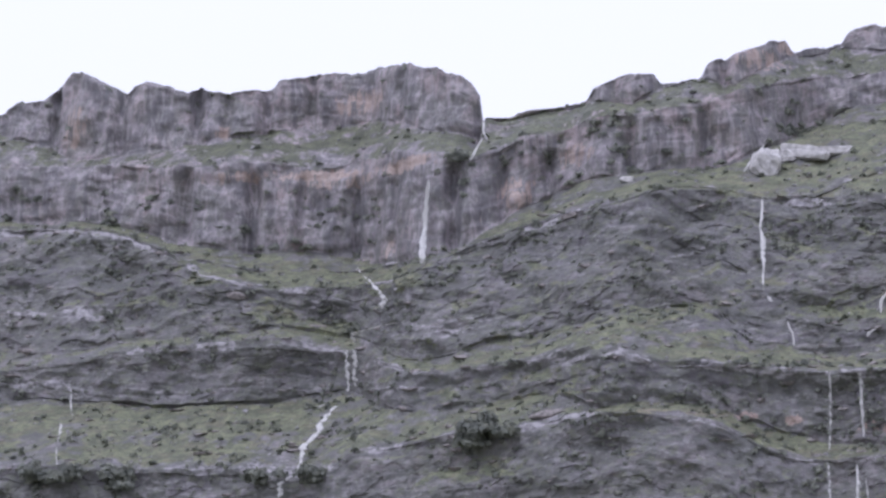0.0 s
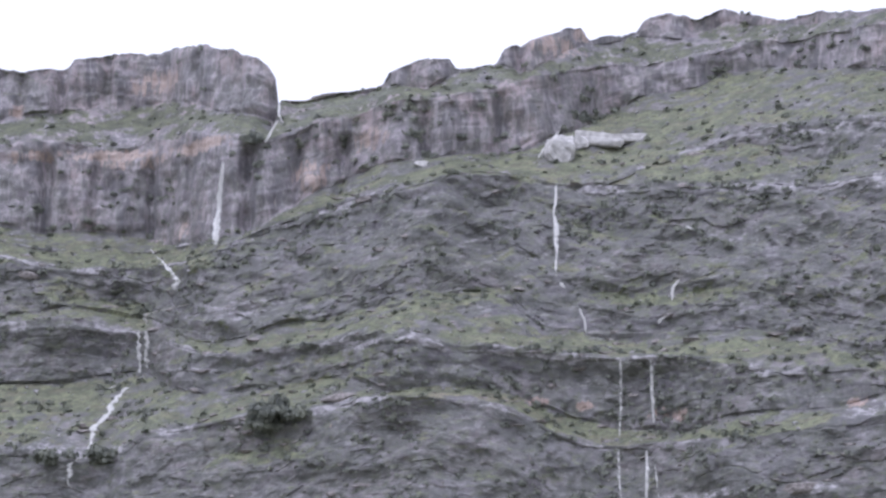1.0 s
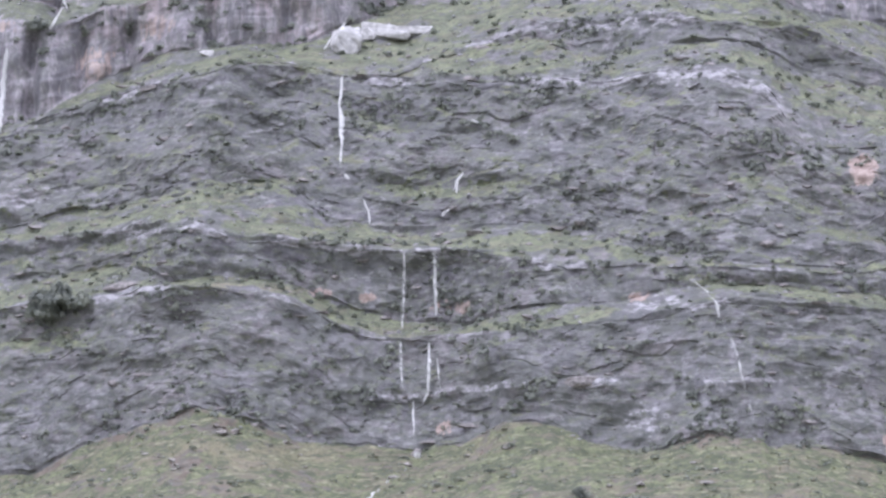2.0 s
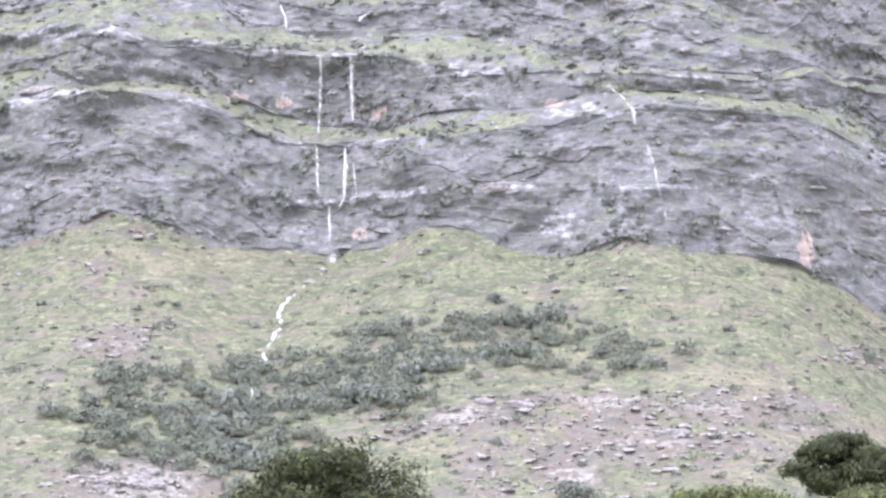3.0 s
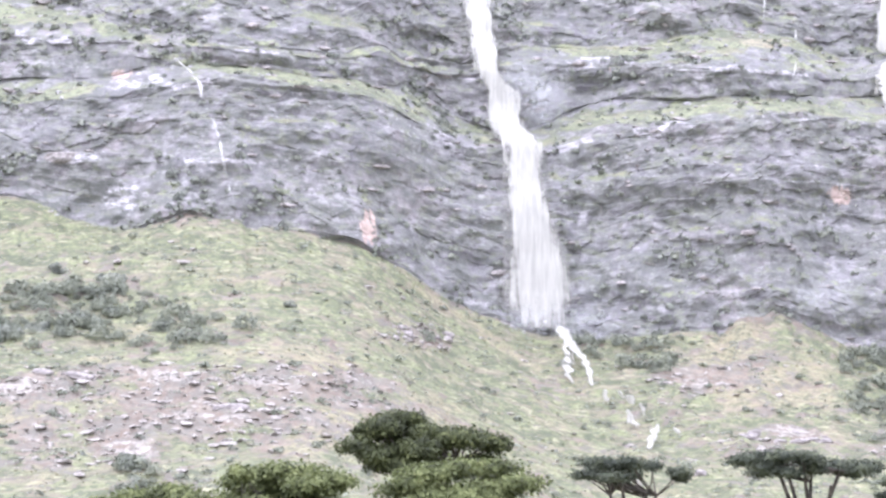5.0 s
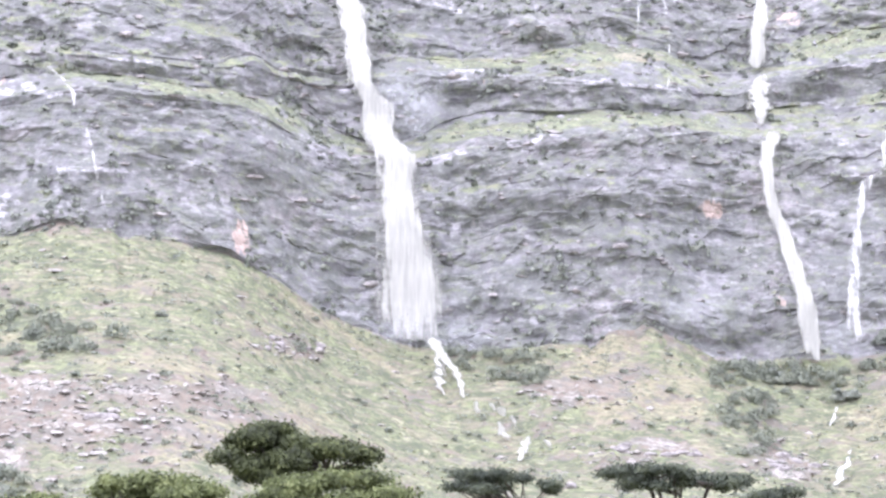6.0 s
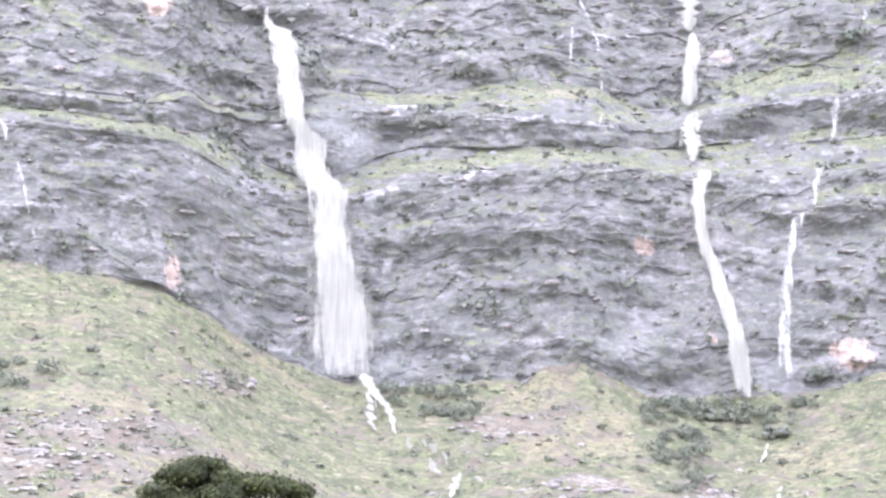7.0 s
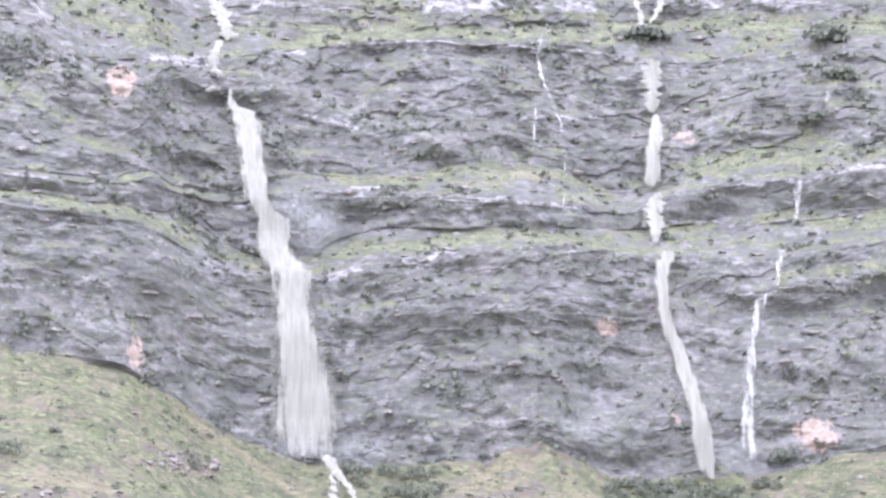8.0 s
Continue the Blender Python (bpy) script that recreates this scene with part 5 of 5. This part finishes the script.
broad = ease(fbm(X / 34, Y / 34, Z / 30, 2), -0.35, 0.45)
rocky = 1 - hill_rows
growth("hillside_scrub", "scattered low green-grey bushes on the foothill", "bushes", hill_rows * (0.15 + clump) * (1 + 0.6 * scree), 2600, (0.3, 1.4), 30, M_SCRUB, leaf=0.3, wide=1.3)
growth("low_heath", "low dark tufts of heath dotted over the grass", "bushes", hill_rows * (0.25 + clump) * (0.4 + broad + 0.6 * scree), 10000, (0.22, 0.95), 10, M_DARKLEAF, 0.35, 0.5, 0.36, 1.9)
growth("thicket", "dense grey-green thicket along the gully and the foothill", "bushes", np.clip(thick, 0, 1) * hill_rows * (0.5 + clump), 1150, (0.8, 3.6), 170, M_SCRUB, flat=0.9, leaf=0.11)
growth("ledge_scrub", "grey-green bushes on the rock ledges", "bushes", rocky * (1 - 0.5 * upper) * ease(turf, 0.1, 0.5) * (0.1 + clump), 2600, (0.25, 1.3), 30, M_SCRUB)
growth("cliff_scrub", "dark tufts of scrub clinging to the rock", "bushes", rocky * (1 - upper * 0.8) * (0.08 + clump) * (0.15 + broad) * (1 - 0.75 * ease(turf, 0.2, 0.5)), 9000, (0.3, 1.6), 16, M_DARKLEAF, 0.7)
growth("rim_scrub", "dark bushes along the rim below the summit blocks", "bushes", upper * ease(turf, 0.05, 0.4) * (0.2 + clump) * (index > cuts[9][1] + 2) * (index < cuts[9][2] - 4), 1300, (0.4, 1.7), 26, M_DARKLEAF, 0.4)
growth("grass_tussocks", "pale tussocks of grass on the slopes", "grass", ease(turf, 0.3, 0.8) * (0.3 + hill_rows), 7000, (0.18, 0.5), 8, M_TUSSOCK, 0.2, 0.6)


def stones(name, label, weight, n, size, material, shape=(1.25, 0.9, 0.62), spin=6.28):
    p = scatter(rng, weight, n)
    bm = bmesh.new()
    bmesh.ops.create_icosphere(bm, subdivisions=1, radius=1.0)
    base = np.array([v.co[:] for v in bm.verts])
    tri = np.array([[v.index for v in f.verts] for f in bm.faces])
    bm.free()
    rad = size[0] + (size[1] - size[0]) * rng.random(n) ** 3
    v = base[None] * (1 + 0.28 * rng.normal(size=(n, len(base), 1)))
    v = v * rng.uniform(0.6, 1.3, (n, 1, 3)) * shape * rad[:, None, None]
    turn = rng.uniform(0, spin, n)
    c, s = np.cos(turn)[:, None], np.sin(turn)[:, None]
    v = np.stack([v[..., 0] * c - v[..., 1] * s, v[..., 0] * s + v[..., 1] * c, v[..., 2]], -1) + p[:, None]
    f = (tri[None] + (np.arange(n) * len(base))[:, None, None]).reshape(-1, 3)
    ob = part(name, mesh_of(name, v.reshape(-1, 3), f, False), material)
    return tagged(ob, label, "stones", kind="stuff")


stones("hill_stones", "grey and pinkish stones strewn over the foothill", hill_rows * (0.05 + 2.0 * scree), 2800, (0.2, 1.5), M_SCREE, (1.6, 0.9, 0.42))
stones("ledge_stones", "pale fallen stones on the ledges", (1 - hill_rows) * ease(turf, 0.2, 0.6) * (1 - clump), 4200, (0.2, 0.9), M_STONE)
stones("ledge_slabs", "flat pale slabs of rock lying along the beds", rocky * (1 - upper) * (0.1 + ease(fbm(X / 22, Y / 22, Z / 9, 3), 0.0, 0.5)), 1900, (0.3, 1.7), M_BLOCK, (1.9, 0.9, 0.5), 0.4)

# single large bushes, boulders and slabs
def big_bush(x, z, r, seed):
    q = np.random.default_rng(seed)
    c = np.array([[x, face_y(x, z) - 0.3 * r, z]]) + q.normal(size=(9, 3)) * (0.5 * r, 0.3 * r, 0.22 * r)
    v, f = tufts(q, c, np.full(9, r * 0.55) * q.uniform(0.7, 1.1, 9), 90, 0.8, 0.2)
    ob = part("large_bush", mesh_of("large_bush", v, f, False), M_DARKLEAF)
    tagged(ob, "large dark green bush standing alone on the slope", "bush", group="large bushes on the slopes")


for k, (x, z, r) in enumerate([
    (-163.6, 147.5, 7.0),
    (-160, 147.3, 6.7),
    (-165, 148.9, 5.0),
    (-220.1, 136.6, 5.1),
    (-235.1, 135.5, 6.1),
    (-308.1, 139.8, 7.8),
    (-286.7, 139.2, 6.9),
    (-185.7, 250.1, 3.9),
    (8.6, 78.9, 4.8),
    (-6.5, 81.4, 2.4),
    (-39, 51.4, 5.8),
    (-52.6, 50.5, 4.1),
    (-73.4, 45.3, 7.2),
    (-20.4, 60.2, 4.3),
    (-10.4, 63, 3.8),
    (-27.6, 58.7, 4.3),
    (-31.8, 74.4, 3.3),
    (-69.3, 37.5, 5.7),
    (10.8, 26.4, 3.5),
    (54.2, 71.9, 1.8),
    (249.7, 219.6, 6.7),
    (241.7, 220.5, 3.2),
    (305.3, 220.2, 6.9),
    (304.8, 205.6, 4.8),
    (221.2, 222.8, 2.3),
    (102.5, 132.5, 3.2),
    (293.4, 189.1, 4.0),
    (-164.5, 146.5, 7.5),
    (267.5, 77.6, 4.1),
    (251.7, 60.1, 3.7),
    (234.5, 65, 3.8),
]):
    big_bush(x, z, r, 50 + k)


def boulder(x, z, w, h, seed, material, label):
    """A weathered block: an angular stone cut by several flat faces, half sunk in the slope."""
    q = np.random.default_rng(seed)
    bm = bmesh.new()
    if material is M_SLAB:                                    # squared blocks, broken along the bedding
        bmesh.ops.create_cube(bm, size=0.95)
        bmesh.ops.subdivide_edges(bm, edges=bm.edges[:], cuts=9, use_grid_fill=True)
    else:
        bmesh.ops.create_icosphere(bm, subdivisions=4, radius=0.62)
    cuts_ = [(Vector(q.normal(size=3)).normalized(), q.uniform(0.4, 0.56)) for _ in range(6 if material is M_SLAB else 12)]
    off = Vector(q.uniform(0, 50, 3))
    for v in bm.verts:
        c = v.co.copy()
        for way, far in cuts_:
            over = c.dot(way) - far
            if over > 0:
                c -= way * over * 0.92
        c += c.normalized() * ((0.06 if material is M_SLAB else 0.05) * noise.noise(c * 4 + off) + 0.02 * noise.noise(c * 14 + off))
        v.co = (c.x * w, c.y * min(w, h) * 1.1, c.z * h)
    me = bpy.data.meshes.new("boulder")
    bm.to_mesh(me)
    bm.free()
    ob = part("boulder", me, material)
    proud_by = 0.22 if material is M_SLAB else 0.02
    ob.matrix_world = pose(x, face_y(x, z) - proud_by * min(w, h), z, q.uniform(-10, 10), q.uniform(-8, 8), q.uniform(-15, 15))
    tagged(ob, label, "boulder", group="boulders on the mountain")


for k, (x, z, w, h) in enumerate([
    (-83.1, 240.7, 10.0, 11.8),
    (-71, 246.7, 16.2, 4.7),
    (-60.9, 247.4, 13.7, 3.2),
    (-76.4, 245.9, 5.4, 3.9),
    (-128, 238, 4.6, 2.1),
    (-118.6, 259.3, 2.5, 1.4),
    (-75.9, 256.7, 2.5, 1.8),
    (-143.9, 151.6, 10.0, 2.7),
    (-263.8, 208.7, 8.0, 2.5),
    (-145.2, 224.6, 5.3, 1.8),
    (-53.4, 97.7, 2.9, 2.9),
    (-8.6, 50, 4.8, 2.0),
    (-0.1, 49.1, 7.0, 2.0),
    (37, 41.3, 8.2, 2.2),
    (158.1, 29.8, 2.9, 2.0),
    (-5.7, 116.8, 9.4, 3.1),
]):
    boulder(x, z, w, h, 80 + k, M_SLAB if k < 5 else M_BLOCK, "pale rain-washed rock slab set in the slope" if k < 5 else "weathered grey block half sunk in the slope")

# outcrops of grey stones: middle, half spread, how many, largest size, how flat
heap = np.random.default_rng(61)


def outcrop(cx, cz, wide, tall, n, size, flat):
    for _ in range(n):
        w = size * heap.uniform(0.4, 1.0)
        boulder(cx + wide * heap.uniform(-1, 1), cz + tall * heap.uniform(-1, 1), w, w * flat * heap.uniform(0.8, 1.3), int(heap.integers(10000)), M_BLOCK, "weathered grey block half sunk in the slope")


outcrop(91, 66, 9, 2.2, 16, 3.0, 0.65)
outcrop(-95, 29.5, 10, 3.5, 14, 4.5, 0.5)
outcrop(186, 40.8, 11, 1.4, 14, 5.0, 0.3)
outcrop(224, 38.6, 8, 2.4, 10, 4.5, 0.4)

# ---------------------------------------------------------------- thorn trees on the valley floor
def limb(bm, a, b, ra, rb, bend, sides=7, steps=5):
    """A tapered, slightly bent branch."""
    a, b = Vector(a), Vector(b)
    along = (b - a).normalized()
    one = along.orthogonal().normalized()
    two = along.cross(one)
    rings = []
    for i in range(steps + 1):
        t = i / steps
        c = a.lerp(b, t) + Vector(bend) * math.sin(math.pi * t)
        rad = ra + (rb - ra) * t
        rings.append([bm.verts.new(c + (one * math.cos(k * 6.2832 / sides) + two * math.sin(k * 6.2832 / sides)) * rad) for k in range(sides)])
    for p, q in zip(rings, rings[1:]):
        for k in range(sides):
            bm.faces.new((p[k], p[(k + 1) % sides], q[(k + 1) % sides], q[k]))
    bm.faces.new(rings[-1])


def thorn_tree(x, y, top, width, depth, crown, seed, leaf_mat, label, pads=34, leaves=420, sprig=0.085, umbrella=False, pad=0.2, squash=0.5):
    """A tree: forked trunk, limbs to every pad of foliage, and a crown of pads made of small sprigs."""
    r = np.random.default_rng(seed)
    base = plain_height(x, y) - 0.1
    tree = new("thorn_tree")
    tree.matrix_world = pose(x, y, base)
    tagged(tree, label, "tree", group="thorn trees in the valley")
    h = top - base
    centres = []
    while len(centres) < pads:
        p = r.uniform(-1, 1, 3)
        if umbrella:
            if p[0] ** 2 + p[1] ** 2 > 1:
                continue
            zz = h - crown * (0.3 + 0.55 * abs(p[2]) * (1 - 0.4 * p[0] ** 2)) - 0.35 * crown * (p[0] ** 2) * r.random()
        else:
            q = p[0] ** 2 + p[1] ** 2 + (p[2] if p[2] > 0 else 0.7 * p[2]) ** 2
            if q > 1 or q < 0.08:
                continue
            zz = h - crown * 0.5 + p[2] * crown * 0.42
        centres.append((p[0] * width * 0.43, p[1] * depth * 0.43, zz))
    centres = np.array(centres)
    fork = Vector((r.uniform(-0.2, 0.2), 0, h * (0.42 if umbrella else 0.3)))
    bm = bmesh.new()
    limb(bm, (0, 0, 0), fork, 0.035 * h, 0.024 * h, (r.uniform(-0.2, 0.2), 0, 0), 9, 6)
    me = bpy.data.meshes.new("trunk")
    bm.to_mesh(me)
    bm.free()
    part("trunk", me, M_BARK, tree)
    hubs = []
    for k in range(6):
        g = 6.2832 * k / 6 + r.uniform(-0.3, 0.3)
        hub = fork + Vector((math.cos(g) * width * 0.2, math.sin(g) * depth * 0.2, (h - crown * 0.75 - fork.z) * r.uniform(0.7, 1.05)))
        hubs.append(hub)
        bm = bmesh.new()
        limb(bm, fork, hub, 0.017 * h, 0.01 * h, (r.uniform(-0.25, 0.25), r.uniform(-0.25, 0.25), -0.15))
        for c in centres:
            near = min(range(k + 1), key=lambda i: (hubs[i] - Vector(c)).length)
            if near == k and (k == 5 or r.random() < 0.75):
                limb(bm, hub, c, 0.008 * h, 0.002 * h, (r.uniform(-0.15, 0.15), 0, -0.12), 5, 4)
        me = bpy.data.meshes.new("branch")
        bm.to_mesh(me)
        bm.free()
        part("branch", me, M_BARK, tree)
    rad = pad * min(width, depth) * r.uniform(0.55, 1.15, pads)
    d = r.normal(size=(pads, leaves, 3))
    d /= np.linalg.norm(d, axis=-1, keepdims=True)
    c = centres[:, None] + d * (r.random((pads, leaves, 1)) ** 0.45) * rad[:, None, None] * (1.25, 1.25, squash)
    c += 0.09 * r.normal(size=c.shape)
    way = d + (0, 0, 0.4) + 0.4 * r.normal(size=d.shape)
    way /= np.linalg.norm(way, axis=-1, keepdims=True)
    side = np.cross(way, r.normal(size=d.shape))
    side /= np.linalg.norm(side, axis=-1, keepdims=True)
    up = np.cross(way, side)
    s = sprig * r.uniform(0.6, 1.5, (pads, leaves, 1))
    v = np.stack([c - side * s * 1.5, c - up * s * 0.7, c + side * s * 1.5, c + up * s * 0.7], 2).reshape(-1, 3)
    part("crown", mesh_of("crown", v, np.arange(len(v)).reshape(-1, 4), False), leaf_mat, tree)
    return tree


thorn_tree(-6.8, 132.0, 7.5, 7.9, 7.9, 5.6, 208, M_LEAF, "dense rounded dark green thorn tree", pads=84, leaves=700, sprig=0.06, pad=0.13, squash=0.7)
thorn_tree(13.4, 140.0, 8.13, 6.80, 6.12, 2.41, 201, M_LEAF, "flat-crowned dark green thorn tree above its neighbours", pads=34, leaves=1000, sprig=0.06, pad=0.13, squash=0.4)
thorn_tree(14.1, 132.0, 6.24, 7.03, 7.03, 3.10, 202, M_LEAF_FRESH, "broad bright green thorn tree", pads=46, leaves=880, sprig=0.06, pad=0.125, squash=0.4)
thorn_tree(7.2, 128.0, 5.75, 6.01, 6.01, 2.81, 203, M_LEAF_FRESH, "broad fresh green thorn tree with an uneven top", pads=52, leaves=820, sprig=0.06, pad=0.115, squash=0.5)
thorn_tree(2.7, 126.0, 4.74, 5.0, 4.4, 2.3, 204, M_LEAF_FRESH, "low fresh green thorn tree", pads=40, leaves=720, sprig=0.06, pad=0.14, squash=0.5)
thorn_tree(29.5, 190.0, 8.63, 6.31, 6.31, 1.79, 205, M_LEAF_DULL, "umbrella acacia with a flat dull green crown", pads=22, leaves=620, sprig=0.06, umbrella=True, pad=0.12, squash=0.34)
thorn_tree(37.8, 185.0, 9.08, 8.11, 8.11, 1.85, 206, M_LEAF_DULL, "wide umbrella acacia with a flat dull green crown", pads=22, leaves=620, sprig=0.06, umbrella=True, pad=0.12, squash=0.34)
thorn_tree(42.5, 180.0, 7.92, 3.95, 3.95, 1.97, 207, M_LEAF_DULL, "umbrella acacia at the end of the row", pads=22, leaves=620, sprig=0.06, umbrella=True, pad=0.12, squash=0.34)


# a pale pole by the trees
bm = bmesh.new()
limb(bm, (0, 0, -0.3), (0.04, 0, 4.54), 0.1, 0.075, (0.02, 0, 0), 12, 6)
me = bpy.data.meshes.new("pole")
bm.to_mesh(me)
bm.free()
pole = part("pole", me, M_POLE)
pole.matrix_world = pose(-11.23, 125, plain_height(0, 125))
tagged(pole, "slender pale weathered pole standing on the valley floor", "pole")
